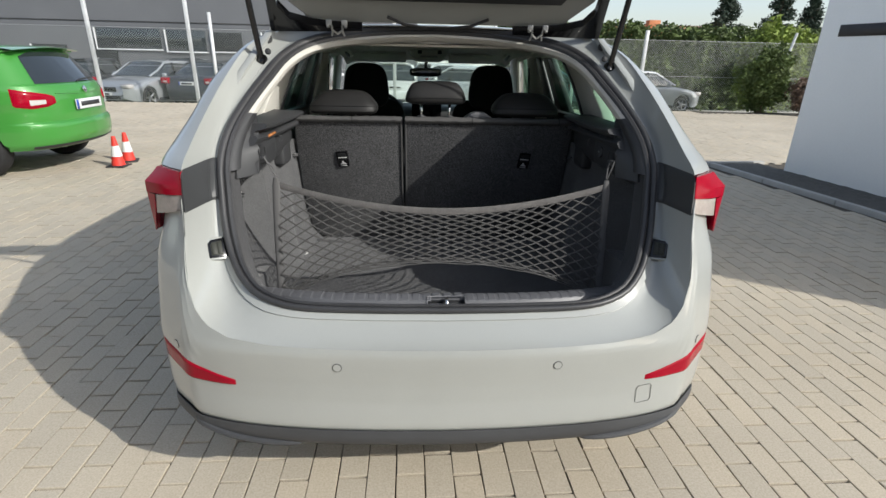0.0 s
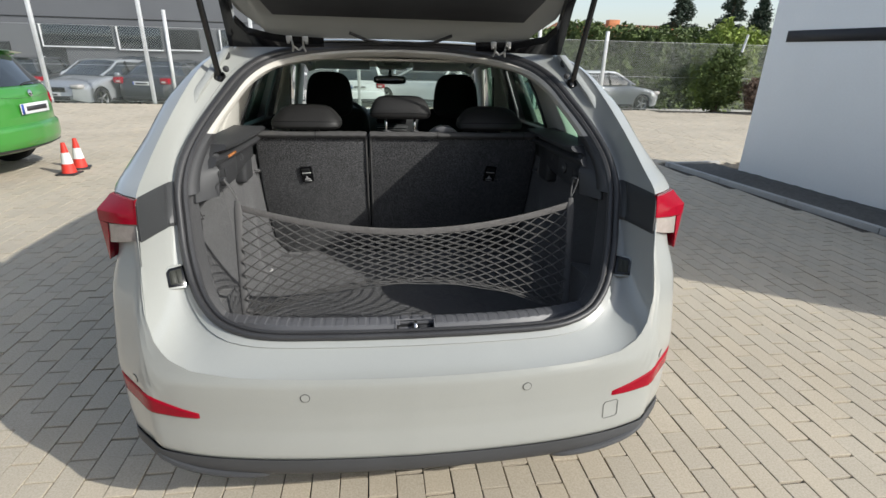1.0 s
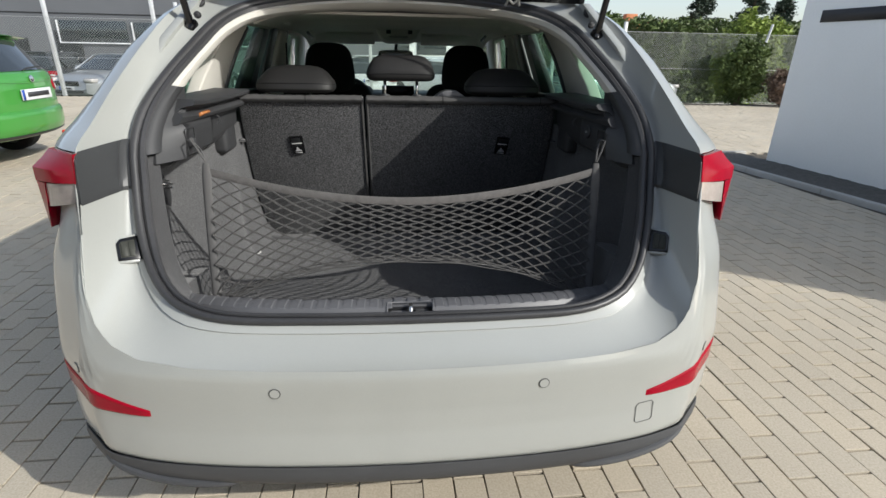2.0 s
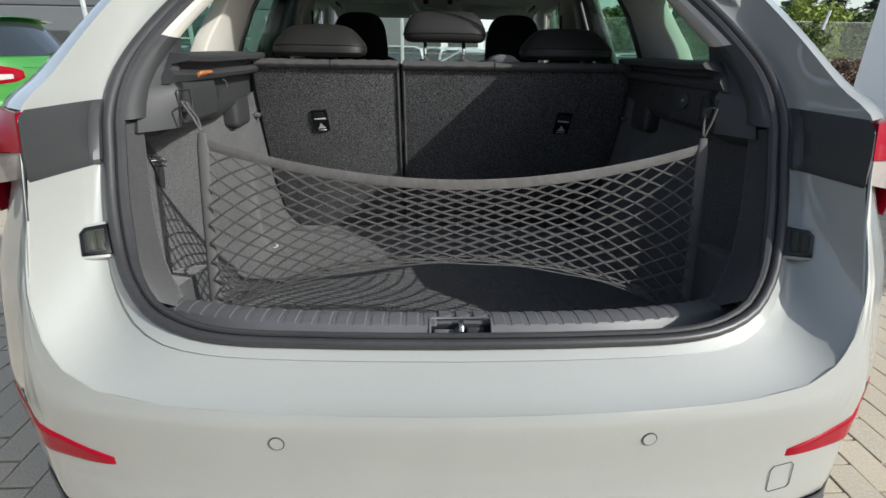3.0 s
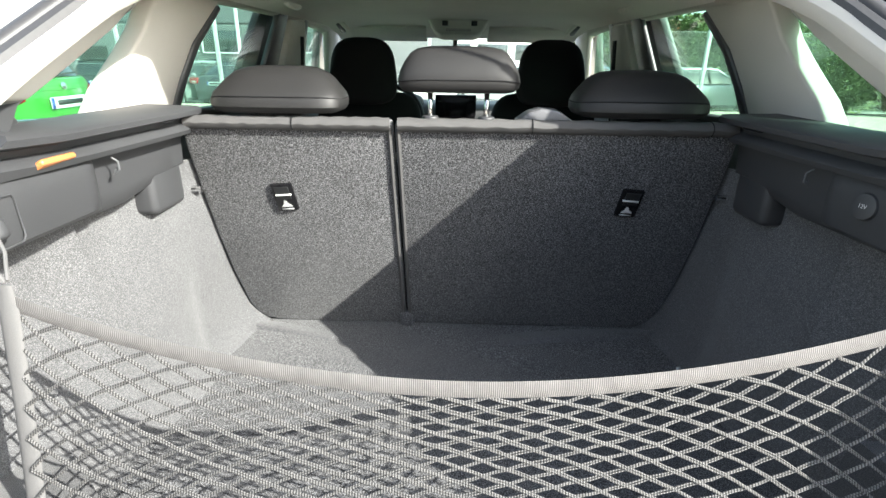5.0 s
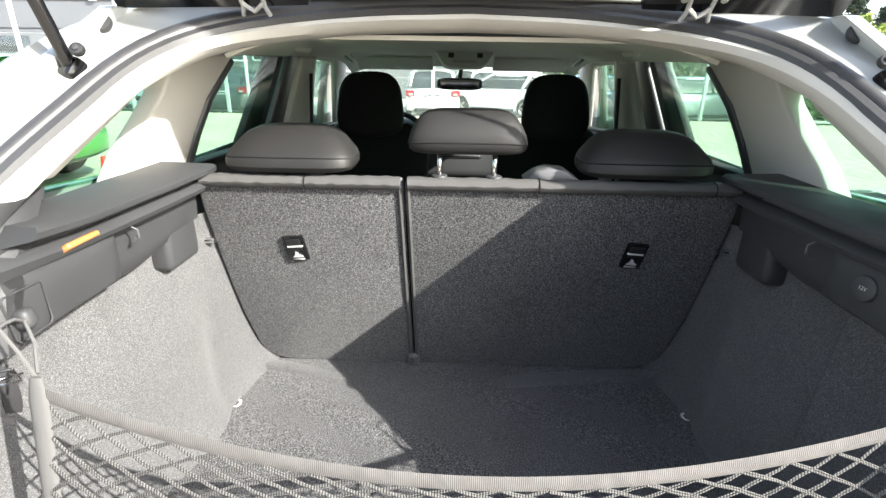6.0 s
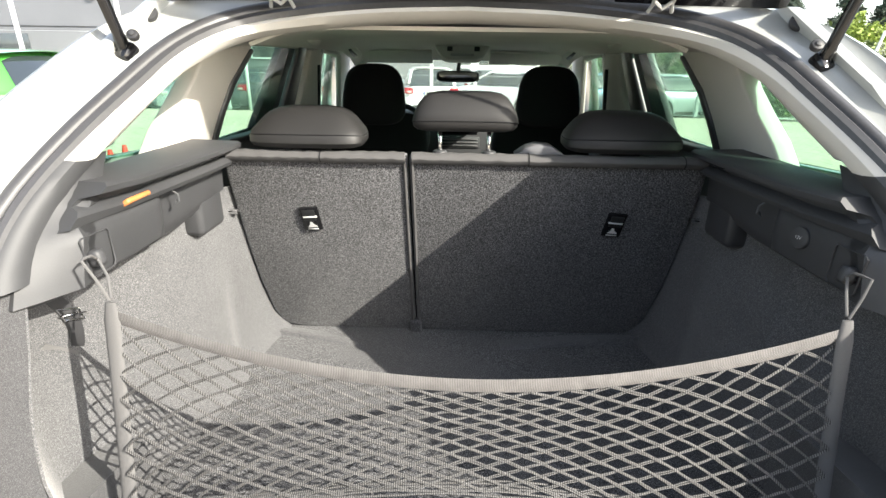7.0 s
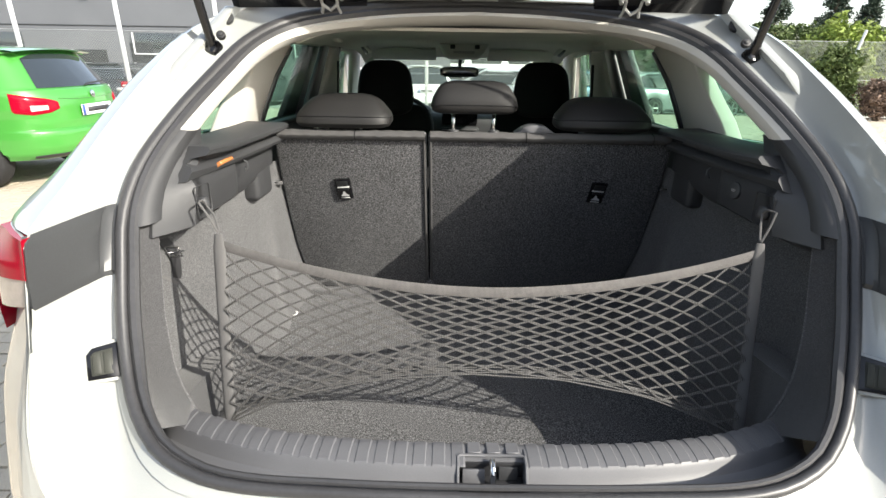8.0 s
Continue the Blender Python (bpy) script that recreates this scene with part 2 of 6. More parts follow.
LEAFLIGHT = surface("bush_leaf", (0.26, 0.34, 0.06), 0.65, vary=0.4, big=2.5, fine=30)
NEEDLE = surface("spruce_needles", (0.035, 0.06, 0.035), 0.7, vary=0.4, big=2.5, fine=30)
REDLEAF = surface("dry_leaf", (0.22, 0.15, 0.11), 0.8, vary=0.5, big=6, fine=40)
BARK = surface("bark", (0.12, 0.09, 0.06), 0.9, fine=30, bumps=0.6, depth=0.01)
ORANGETILE = surface("orange_roof", (0.50, 0.20, 0.09), 0.8, fine=20)
CONEORANGE = surface("cone_red", (0.70, 0.045, 0.03), 0.5, fine=90)
CONEWHITE = surface("cone_white", (0.78, 0.78, 0.76), 0.5, fine=90)
FENCEWIRE = mesh_fence("wire_net", (0.33, 0.35, 0.33))


# ---- mesh helpers ----
def smooth(me):
    me.polygons.foreach_set("use_smooth", [True] * len(me.polygons))


def part(name, bm, material, parent=None, label="", flat=False, sharp=40):
    me = bpy.data.meshes.new(name)
    bmesh.ops.recalc_face_normals(bm, faces=bm.faces)
    if not flat:
        for e in bm.edges:
            if len(e.link_faces) == 2 and e.calc_face_angle(0) > radians(sharp):
                e.smooth = False
    bm.to_mesh(me)
    bm.free()
    if not flat:
        smooth(me)
    me.materials.append(material)
    ob = new(name, me)
    if parent is not None:
        ob.parent = parent
    if label:
        tagged(ob, label)
    return ob


def thing(name, label, category, group="", kind="", at=(0, 0, 0)):
    ob = new(name)
    ob.empty_display_size = 0.1
    ob.location = at
    return tagged(ob, label, category, group, kind)


def loft(rows, close_u=False, close_v=False, thick=0.0, bm=None, core=None):
    """A skin over rows of points; thick: given a back by offsetting; core: a point on the back's side."""
    bm = bm or bmesh.new()
    vs = [[bm.verts.new(p) for p in r] for r in rows]
    faces = []
    nr, nc = len(rows), len(rows[0])
    for i in range(nr - (0 if close_v else 1)):
        for j in range(nc - (0 if close_u else 1)):
            q = (vs[i][j], vs[i][(j + 1) % nc], vs[(i + 1) % nr][(j + 1) % nc], vs[(i + 1) % nr][j])
            if len(set(q)) == 4:
                try:
                    faces.append(bm.faces.new(q))
                except ValueError:
                    pass
    if thick:
        bmesh.ops.recalc_face_normals(bm, faces=faces)
        if core is not None:
            bm.normal_update()
            if sum(f.normal.dot(f.calc_center_median() - Vector(core)) * f.calc_area() for f in faces) < 0:
                bmesh.ops.reverse_faces(bm, faces=faces)
        bmesh.ops.solidify(bm, geom=faces, thickness=thick)
    return bm


def box(c, s, bevel=0.0, segs=2, m=None, bm=None):
    own = bmesh.new()
    bmesh.ops.create_cube(own, size=1.0)
    bmesh.ops.scale(own, vec=s, verts=own.verts)
    if bevel:
        bmesh.ops.bevel(own, geom=own.edges, offset=bevel, segments=segs, profile=0.5, affect="EDGES")
    bmesh.ops.transform(own, matrix=Matrix.Translation(c) @ (m or Matrix()), verts=own.verts)
    return merge(bm, own)


def merge(bm, own):
    if bm is None:
        return own
    me = bpy.data.meshes.new("tmp")
    own.to_mesh(me)
    own.free()
    bm.from_mesh(me)
    bpy.data.meshes.remove(me)
    return bm


def prism(poly, way, bm=None, bevel=0.0, segs=2):
    """A polygon of 3D points pushed along way."""
    own = bmesh.new()
    vs = [own.verts.new(p) for p in poly]
    f = own.faces.new(vs)
    r = bmesh.ops.extrude_face_region(own, geom=[f])
    bmesh.ops.translate(own, vec=way, verts=[v for v in r["geom"] if isinstance(v, bmesh.types.BMVert)])
    bmesh.ops.recalc_face_normals(own, faces=own.faces)
    if bevel:
        bmesh.ops.bevel(own, geom=own.edges, offset=bevel, segments=segs, profile=0.5, affect="EDGES")
    return merge(bm, own)


def tube(pts, r, sides=8, closed=False, flat=1.0, bm=None, caps=True):
    """A round bar along points; flat squeezes it across."""
    bm = bm or bmesh.new()
    pts = [Vector(p) for p in pts]
    n = len(pts)
    rows, up = [], None
    for i, p in enumerate(pts):
        a, b = pts[(i - 1) % n], pts[(i + 1) % n]
        if not closed:
            a, b = pts[max(i - 1, 0)], pts[min(i + 1, n - 1)]
        t = (b - a).normalized()
        if up is None:
            up = Vector((0, 0, 1)) if abs(t.z) < 0.9 else Vector((1, 0, 0))
        side = t.cross(up).normalized()
        up = side.cross(t).normalized()
        rr = r[i] if isinstance(r, (list, tuple)) else r
        rows.append([p + (side * math.cos(2 * math.pi * k / sides) + up * math.sin(2 * math.pi * k / sides) * flat) * rr for k in range(sides)])
    loft(rows, close_u=True, close_v=closed, bm=bm)
    if not closed and caps:
        bm.verts.ensure_lookup_table()
        base = len(bm.verts) - n * sides
        bm.faces.new([bm.verts[base + k] for k in range(sides)])
        bm.faces.new([bm.verts[base + (n - 1) * sides + k] for k in range(sides)])
    return bm


def disc(c, axis, r, depth, segs=24, bevel=0.0, bm=None):
    own = bmesh.new()
    bmesh.ops.create_cone(own, cap_ends=True, segments=segs, radius1=r, radius2=r, depth=depth)
    if bevel:
        rim = [e for e in own.edges if abs(e.verts[0].co.z - e.verts[1].co.z) < 1e-6]
        bmesh.ops.bevel(own, geom=rim, offset=bevel, segments=2, profile=0.5, affect="EDGES")
    bmesh.ops.transform(own, matrix=Matrix.Translation(c) @ Vector(axis).to_track_quat("Z", "Y").to_matrix().to_4x4(), verts=own.verts)
    return merge(bm, own)


def spin(profile, c, axis, segs=24, bm=None):
    """A turned body: (radius, height) pairs about axis."""
    q = Matrix.Translation(c) @ Vector(axis).to_track_quat("Z", "Y").to_matrix().to_4x4()
    rows = [[q @ Vector((r * math.cos(2 * math.pi * k / segs), r * math.sin(2 * math.pi * k / segs), h)) for k in range(segs)] for r, h in profile]
    return loft(rows, close_u=True, bm=bm)


def cushion(c, s, power=3.0, nu=28, nv=16, m=None, shape=None):
    """A padded block: a superellipsoid of full size s, bent by shape."""
    def sp(v, e):
        return math.copysign(abs(v) ** e, v)
    e = 2.0 / power
    rows = []
    for i in range(nv + 1):
        ph = -math.pi / 2 + math.pi * i / nv
        rows.append([])
        for j in range(nu):
            th = 2 * math.pi * j / nu
            p = Vector((0.5 * s[0] * sp(math.cos(ph), e) * sp(math.cos(th), e), 0.5 * s[1] * sp(math.cos(ph), e) * sp(math.sin(th), e), 0.5 * s[2] * sp(math.sin(ph), e)))
            if shape:
                p = shape(p)
            rows[-1].append(Matrix.Translation(c) @ (m or Matrix()) @ p)
    bm = loft(rows, close_u=True)
    bmesh.ops.remove_doubles(bm, verts=bm.verts, dist=1e-5)
    return bm


def curve_at(pts, t):
    """Smooth interpolation through points keyed by their first value."""
    pts = list(pts)
    if t <= pts[0][0]:
        return Vector(pts[0][1:])
    for i in range(len(pts) - 1):
        if t <= pts[i + 1][0]:
            p1, p2 = Vector(pts[i][1:]), Vector(pts[i + 1][1:])
            h = pts[i + 1][0] - pts[i][0]
            p0, p3 = pts[max(i - 1, 0)], pts[min(i + 2, len(pts) - 1)]
            m1 = (p2 - Vector(p0[1:])) / (pts[i + 1][0] - p0[0])
            m2 = (Vector(p3[1:]) - p1) / (p3[0] - pts[i][0])
            s = (t - pts[i][0]) / h
            return (2 * s**3 - 3 * s**2 + 1) * p1 + (s**3 - 2 * s**2 + s) * h * m1 + (-2 * s**3 + 3 * s**2) * p2 + (s**3 - s**2) * h * m2
    return Vector(pts[-1][1:])


def resample(pts, n):
    """n points at even steps along a smooth curve through pts."""
    pts = [Vector(p) for p in pts]
    ks = [0.0]
    for a, b in zip(pts, pts[1:]):
        ks.append(ks[-1] + (b - a).length)
    keyed = [(k, *p) for k, p in zip(ks, pts)]
    return [curve_at(keyed, ks[-1] * i / (n - 1)) for i in range(n)]


def mirror_x(pts):
    return [Vector((-p[0], p[1], p[2])) for p in pts]


def whole(half):
    """A closed loop from a half that runs bottom centre to top centre at +x."""
    return list(half) + mirror_x(half[-2:0:-1])


# ---- the pale grey hatchback ----
# Half outline of the boot's seal, bottom centre to top centre: x, z, with y from the raked tail.
RAKE = [(0.60, 0.11), (0.668, 0.135), (0.70, 0.20), (0.81, 0.33), (1.08, 0.50), (1.365, 0.87), (1.43, 0.99), (1.505, 1.15), (1.6, 1.3)]


def rake(z):
    return float(np.interp(z, [a for a, _ in RAKE], [b for _, b in RAKE]))


SEAL_LINE = [(0, 0.146, 0.681), (0.25, 0.149, 0.683), (0.45, 0.160, 0.690), (0.56, 0.197, 0.712), (0.625, 0.25, 0.752), (0.668, 0.31, 0.803), (0.698, 0.37, 0.875), (0.718, 0.43, 0.96), (0.732, 0.49, 1.05), (0.726, 0.57, 1.135), (0.697, 0.68, 1.22), (0.652, 0.80, 1.305), (0.598, 0.915, 1.385), (0.525, 1.015, 1.437), (0.41, 1.09, 1.47), (0.22, 1.14, 1.494), (0, 1.155, 1.503)]
SEAL = resample(SEAL_LINE, 64)


def seal_at(z):
    """The seal on the side of the opening at height z."""
    zs = [p.z for p in SEAL]
    return Vector((float(np.interp(z, zs, [p.x for p in SEAL])), float(np.interp(z, zs, [p.y for p in SEAL])), z))


# Plan of the tail at bumper height: x, y.
PLAN = [(0, 0.035), (0.2, 0.040), (0.4, 0.053), (0.55, 0.072), (0.65, 0.092), (0.72, 0.113), (0.762, 0.129), (0.80, 0.163), (0.840, 0.199), (0.880, 0.242), (0.897, 0.31), (0.901, 0.40), (0.904, 0.56), (0.904, 0.76)]
PLAN_ARC = resample([(x, y, 0) for x, y in PLAN], 60)
LEAN_BACK = [(0.33, 0.010), (0.345, -0.006), (0.360, -0.010), (0.39, -0.007), (0.44, -0.001), (0.50, 0.0), (0.57, -0.003), (0.60, -0.003), (0.616, 0.004), (0.70, 0.028), (0.78, 0.056), (0.86, 0.098), (0.94, 0.145), (1.02, 0.165), (1.08, 0.178)]


def skin(k, z):
    """The outer skin of the tail at plan step k (0 centre, 1 side) and height z."""
    p = curve_at([(i / 59, *q) for i, q in enumerate(PLAN_ARC)], k)
    s = float(np.interp(z, [a for a, _ in LEAN_BACK], [b for _, b in LEAN_BACK]))
    s *= 1 - 0.75 * k**4
    inward = 0.035 * max(0.0, (0.46 - z) / 0.13) ** 2 * k
    inward += 0.022 * math.exp(-(((k - 0.69) / 0.07) ** 2)) * min(1.0, max(0.0, (z - 0.82) / 0.07))
    return Vector((p.x - inward, p.y + s, z))


def skin_k(x):
    """The plan step at which the skin has that x."""
    lo, hi = 0.0, 1.0
    for _ in range(30):
        mid = (lo + hi) / 2
        if skin(mid, 0.6).x < x:
            lo = mid
        else:
            hi = mid
    return lo


# Half outline of the tailgate's bed in the body.
BED_LOW = [(0, 0.616), (0.3, 0.617), (0.5, 0.621), (0.62, 0.633), (0.69, 0.662), (0.727, 0.71), (0.747, 0.78), (0.758, 0.86), (0.764, 0.95), (0.768, 1.06)]
BED_HIGH = [(0.785, 0.43, 1.12), (0.772, 0.58, 1.22), (0.752, 0.74, 1.32), (0.722, 0.88, 1.405), (0.67, 0.99, 1.455), (0.55, 1.065, 1.485), (0.3, 1.10, 1.503), (0, 1.11, 1.508)]
BED = resample([skin(skin_k(x), z) for x, z in BED_LOW] + [Vector(p) for p in BED_HIGH], 64)

car = thing("hatchback_car", "pale grey hatchback car parked with its tailgate wide open", "car")


def bed_point(i, f):
    """A place on the tailgate's bed: step i round it, f from its outer edge (0) to the seal (1)."""
    b, q = BED[i], BED[i].lerp(SEAL[i], f)
    d = float(np.interp(f, [0, 0.03, 0.14, 0.25, 0.36, 0.48, 0.74, 0.77, 0.9, 1.0], [0, 0.003, 0.007, 0.010, 0.011, 0.012, 0.012, 0.006, 0.004, 0.002]))
    side = min(1.0, max(0.0, (abs(b.x) - 0.60) / 0.12)) * min(1.0, max(0.0, (1.35 - b.z) / 0.15))
    e = float(np.interp(f, [0, 0.25, 0.48, 0.62, 1.0], [0, 0.52, 0.90, 0.985, 1.0]))
    q.y += (b.y + (SEAL[i].y - b.y) * e - q.y) * side
    return q + Vector((0, d, -d * 0.3))


def bed_at(z, f):
    """The same by height, on the side of the opening."""
    pts = [bed_point(i, f) for i in range(18, 52)]
    zs = [p.z for p in pts]
    return Vector((float(np.interp(z, zs, [p.x for p in pts])), float(np.interp(z, zs, [p.y for p in pts])), z))


def tail_body():
    # outer skin below the lamps: columns from the bumper's foot up to the bed's edge
    rows = []
    ks = [i / 70 for i in range(71)]
    edge_k = [(skin_k(x), z) for x, z in BED_LOW]
    for k in ks:
        top = float(np.interp(k, [e[0] for e in edge_k], [e[1] for e in edge_k])) if k < edge_k[-1][0] else 1.064
        rows.append([skin(k, 0.336 + (top - 0.336) * j / 26) for j in range(27)])
    full = [mirror_x(r) for r in rows[:0:-1]] + rows
    part("rear_bumper", loft(full, thick=0.004, core=(0, 0.9, 0.7)), PAINT, car, "pale grey painted rear bumper and corners")
    # bed of the tailgate: from its edge to the seal, with a shallow step
    rings = [whole([bed_point(i, f) for i in range(64)]) for f in (0.0, 0.03, 0.14, 0.25, 0.36, 0.48, 0.62, 0.74, 0.77, 0.9, 1.0)]
    part("tailgate_bed", loft(rings, close_u=True), PAINT, car, "pale grey painted surround of the boot opening")


tail_body()


def seal_loop(off, fwd):
    """The seal's line moved inward in its own plane, and forward."""
    pts = whole(SEAL)
    c = Vector((0, 0.6, 1.08))
    n = len(pts)
    out = []
    for i, p in enumerate(pts):
        t = (pts[(i + 1) % n] - pts[i - 1]).normalized()
        nrm = Vector((0, -0.72, 0.69)).cross(t).normalized()
        if nrm.dot(c - p) < 0:
            nrm = -nrm
        out.append(p + nrm * off + Vector((0, fwd, 0)))
    return out


seal_main = seal_loop(0.0075, -0.003)
part("boot_seal", tube(seal_main, [0.0100 + 0.0012 * min(1.0, max(0.0, (p.z - 0.72) / 0.1)) + 0.006 * min(1.0, max(0.0, (p.z - 1.0) / 0.4)) for p in seal_main], 10, True), SEALRUBBER, car, "black rubber seal round the boot opening")
lip_low, lip_high = seal_loop(0.019, 0.004), seal_loop(0.028, 0.002)
lip_f = [min(1.0, max(0.0, (p.z - 0.70) / 0.12)) for p in lip_low]
part("boot_seal_lip", tube([a.lerp(b, f) for a, b, f in zip(lip_low, lip_high, lip_f)], [0.006 + 0.005 * f + 0.003 * min(1.0, max(0.0, (p.z - 1.05) / 0.2)) for p, f in zip(lip_low, lip_f)], 8, True), SEALRUBBER, car)


# upper body: quarter panels, roof, sides, bonnet
def upper_body():
    first = [i for i, p in enumerate(BED) if p.z > 1.067][0]
    low, nxt = BED[first - 1], BED[first]
    high = [low.lerp(nxt, (1.067 - low.z) / (nxt.z - low.z))] + BED[first:]
    rows = [high]
    # each row: back, out and up from the bed; then how far the foot flares back and out to the lamp
    for d, o, dz, fd, fo in ((0.02, 0.035, 0.004, 0.012, 0.010), (0.05, 0.055, 0.006, 0.028, 0.036), (0.07, 0.065, 0.008, 0.035, 0.040), (0.18, 0.075, 0.008, 0.20, 0.030)):
        ring = []
        for p in high:
            f = min(1.0, max(0.0, (1.50 - p.z) / 0.2))
            g = max(0.0, (1.20 - p.z) / 0.133) ** 1.3
            ring.append(Vector((p.x + o * f + fo * g, p.y + d + fd * g, p.z + dz * (1 - f))))
        rows.append(ring)
    for s in (1, -1):
        part("quarter_panel", loft([r if s > 0 else mirror_x(r) for r in rows], thick=0.003), PAINT, car)
    # roof
    rows = []
    for y, z, w in ((1.18, 1.512, 0.60), (1.6, 1.535, 0.60), (2.1, 1.535, 0.60), (2.6, 1.50, 0.60), (2.95, 1.44, 0.61)):
        rows.append([Vector((w * t, y, z - 0.035 * abs(t) ** 2.5)) for t in [i / 8 for i in range(-8, 9)]])
    part("roof", loft(rows, thick=0.02), PAINT, car)
    for s in (1, -1):
        # body side below the windows, with arches over the wheels
        rows = []
        for i in range(61):
            y = 0.70 + 3.45 * i / 60
            foot = 0.25
            for cy in (0.98, 3.63):
                d = abs(y - cy)
                if d < 0.345:
                    foot = max(foot, 0.31 + math.sqrt(max(0, 0.345**2 - d * d)))
            w = 0.904 - 0.30 * max(0, (y - 3.3) / 0.9) ** 2.2
            top = 1.09 - 0.10 * max(0, (y - 2.9) / 1.3)
            r = []
            for j in range(9):
                f = j / 8
                z = foot + (top - foot) * f
                r.append(Vector((s * (w - 0.05 * max(0, f - 0.55) ** 2 * 4 - 0.02 * (1 - f)), y, z)))
            rows.append(r)
        part("body_side", loft(rows, thick=0.003), PAINT, car)
        # roof rail and window pillars outside
        for name, poly in (("d_pillar", [(0.60, 1.12), (0.84, 1.155), (1.16, 1.36), (1.18, 1.47), (0.98, 1.47), (0.78, 1.33)]), ("belt_panel", [(0.62, 1.06), (1.30, 1.06), (1.30, 1.12), (0.84, 1.15), (0.60, 1.13)]), ("c_pillar", [(1.23, 1.10), (1.31, 1.10), (1.47, 1.42), (1.34, 1.42)]), ("b_pillar", [(1.87, 1.09), (2.36, 1.08), (2.25, 1.43), (1.93, 1.44)]), ("a_pillar", [(3.02, 1.03), (3.45, 1.0), (2.95, 1.40), (2.72, 1.42)])):
            pts = [Vector((s * ((0.83 if name == 'd_pillar' else 0.86) - 0.42 * max(0, z - 1.09)), y, z)) for y, z in poly]
            part(name, prism(pts, Vector((-s * 0.03, 0, 0)), bevel=0.006), DARKTRIM if name == "b_pillar" else PAINT, car)
        part("roof_rail", tube([(s * 0.675, 1.16, 1.462), (s * 0.685, 1.3, 1.475), (s * 0.685, 2.0, 1.485), (s * 0.685, 2.6, 1.46), (s * 0.70, 2.95, 1.40)], 0.035, 8), PAINT, car)
    # bonnet and nose
    rows = []
    for y, z, w in ((3.42, 1.0, 0.74), (3.7, 0.98, 0.74), (4.0, 0.92, 0.72), (4.22, 0.82, 0.66), (4.33, 0.65, 0.60), (4.36, 0.45, 0.60), (4.33, 0.25, 0.58)):
        rows.append([Vector((w * t, y - 0.10 * t * t * (y > 4.1), z - 0.03 * t * t)) for t in [i / 8 for i in range(-8, 9)]])
    part("bonnet", loft(rows, thick=0.01), PAINT, car)


upper_body()


def wheel(c, s, r=0.315, w=0.2, parent=None, spokes=5):
    """A wheel on an axle along x; s: which side faces out."""
    tyre = part("wheel", spin([(r - 0.10, -w / 2), (r - 0.03, -w / 2), (r - 0.006, -w / 2 + 0.02), (r, -w / 4), (r, w / 4), (r - 0.006, w / 2 - 0.02), (r - 0.03, w / 2), (r - 0.10, w / 2)], c, (s, 0, 0), 32), TYRE, parent, "black rubber tyre on an alloy rim")
    bm = spin([(r - 0.10, -w / 2 + 0.02), (r - 0.095, w / 2 - 0.005), (r - 0.11, w / 2 - 0.02), (r - 0.12, w / 2 - 0.05)], c, (s, 0, 0), 32)
    disc(Vector(c) + Vector((s * (w / 2 - 0.06), 0, 0)), (s, 0, 0), 0.05, 0.06, 16, 0.006, bm)
    for k in range(spokes):
        a = 2 * math.pi * k / spokes + 0.3
        o = Vector((0, math.sin(a), math.cos(a)))
        tube([Vector(c) + Vector((s * (w / 2 - 0.04), 0, 0)) + o * 0.03, Vector(c) + Vector((s * (w / 2 - 0.03), 0, 0)) + o * (r - 0.10)], [0.03, 0.022], 6, bm=bm)
    part("rim", bm, STEEL, tyre)
    # near-black disc, its colour standing in for the shade behind the spokes
    part("wheel_shade", disc(c, (1, 0, 0), r - 0.1, 0.03, 24), DARKWALL, tyre)
    return tyre


for sx in (1, -1):
    for wy in (0.98, 3.63):
        wheel((sx * 0.79, wy, 0.315), sx, parent=car)


def on_skin(x, z, out=0.0):
    """A point on the tail's skin, pushed outward."""
    s = 1 if x >= 0 else -1
    k = skin_k(abs(x))
    p = skin(k, z)
    a, b = skin(max(0, k - 0.01), z), skin(min(1, k + 0.01), z)
    t = (b - a).normalized()
    n = Vector((t.y, -t.x, 0))
    q = p + n * out
    return Vector((s * q.x, q.y, q.z))


def skin_patch(outline_k, s, out, steps=24):
    """A patch over the skin between two height curves: rows of (k, low z, high z)."""
    rows = []
    for i in range(steps + 1):
        k = outline_k[0][0] + (outline_k[-1][0] - outline_k[0][0]) * i / steps
        lo = float(np.interp(k, [o[0] for o in outline_k], [o[1] for o in outline_k]))
        hi = float(np.interp(k, [o[0] for o in outline_k], [o[2] for o in outline_k]))
        row = []
        for j in range(13):
            z = lo + (hi - lo) * j / 12
            p = skin(k, z)
            a, b = skin(max(0, k - 0.01), z), skin(min(1, k + 0.01), z)
            t = (b - a).normalized()
            e = min(1.0, min(i, steps - i) / 2.0, min(j, 12 - j) / 2.0)
            p = p + Vector((t.y, -t.x, 0)) * (-0.003 + (out + 0.003) * math.sin(0.5 * math.pi * e))
            row.append(Vector((s * p.x, p.y, p.z)))
        rows.append(row)
    return loft(rows)


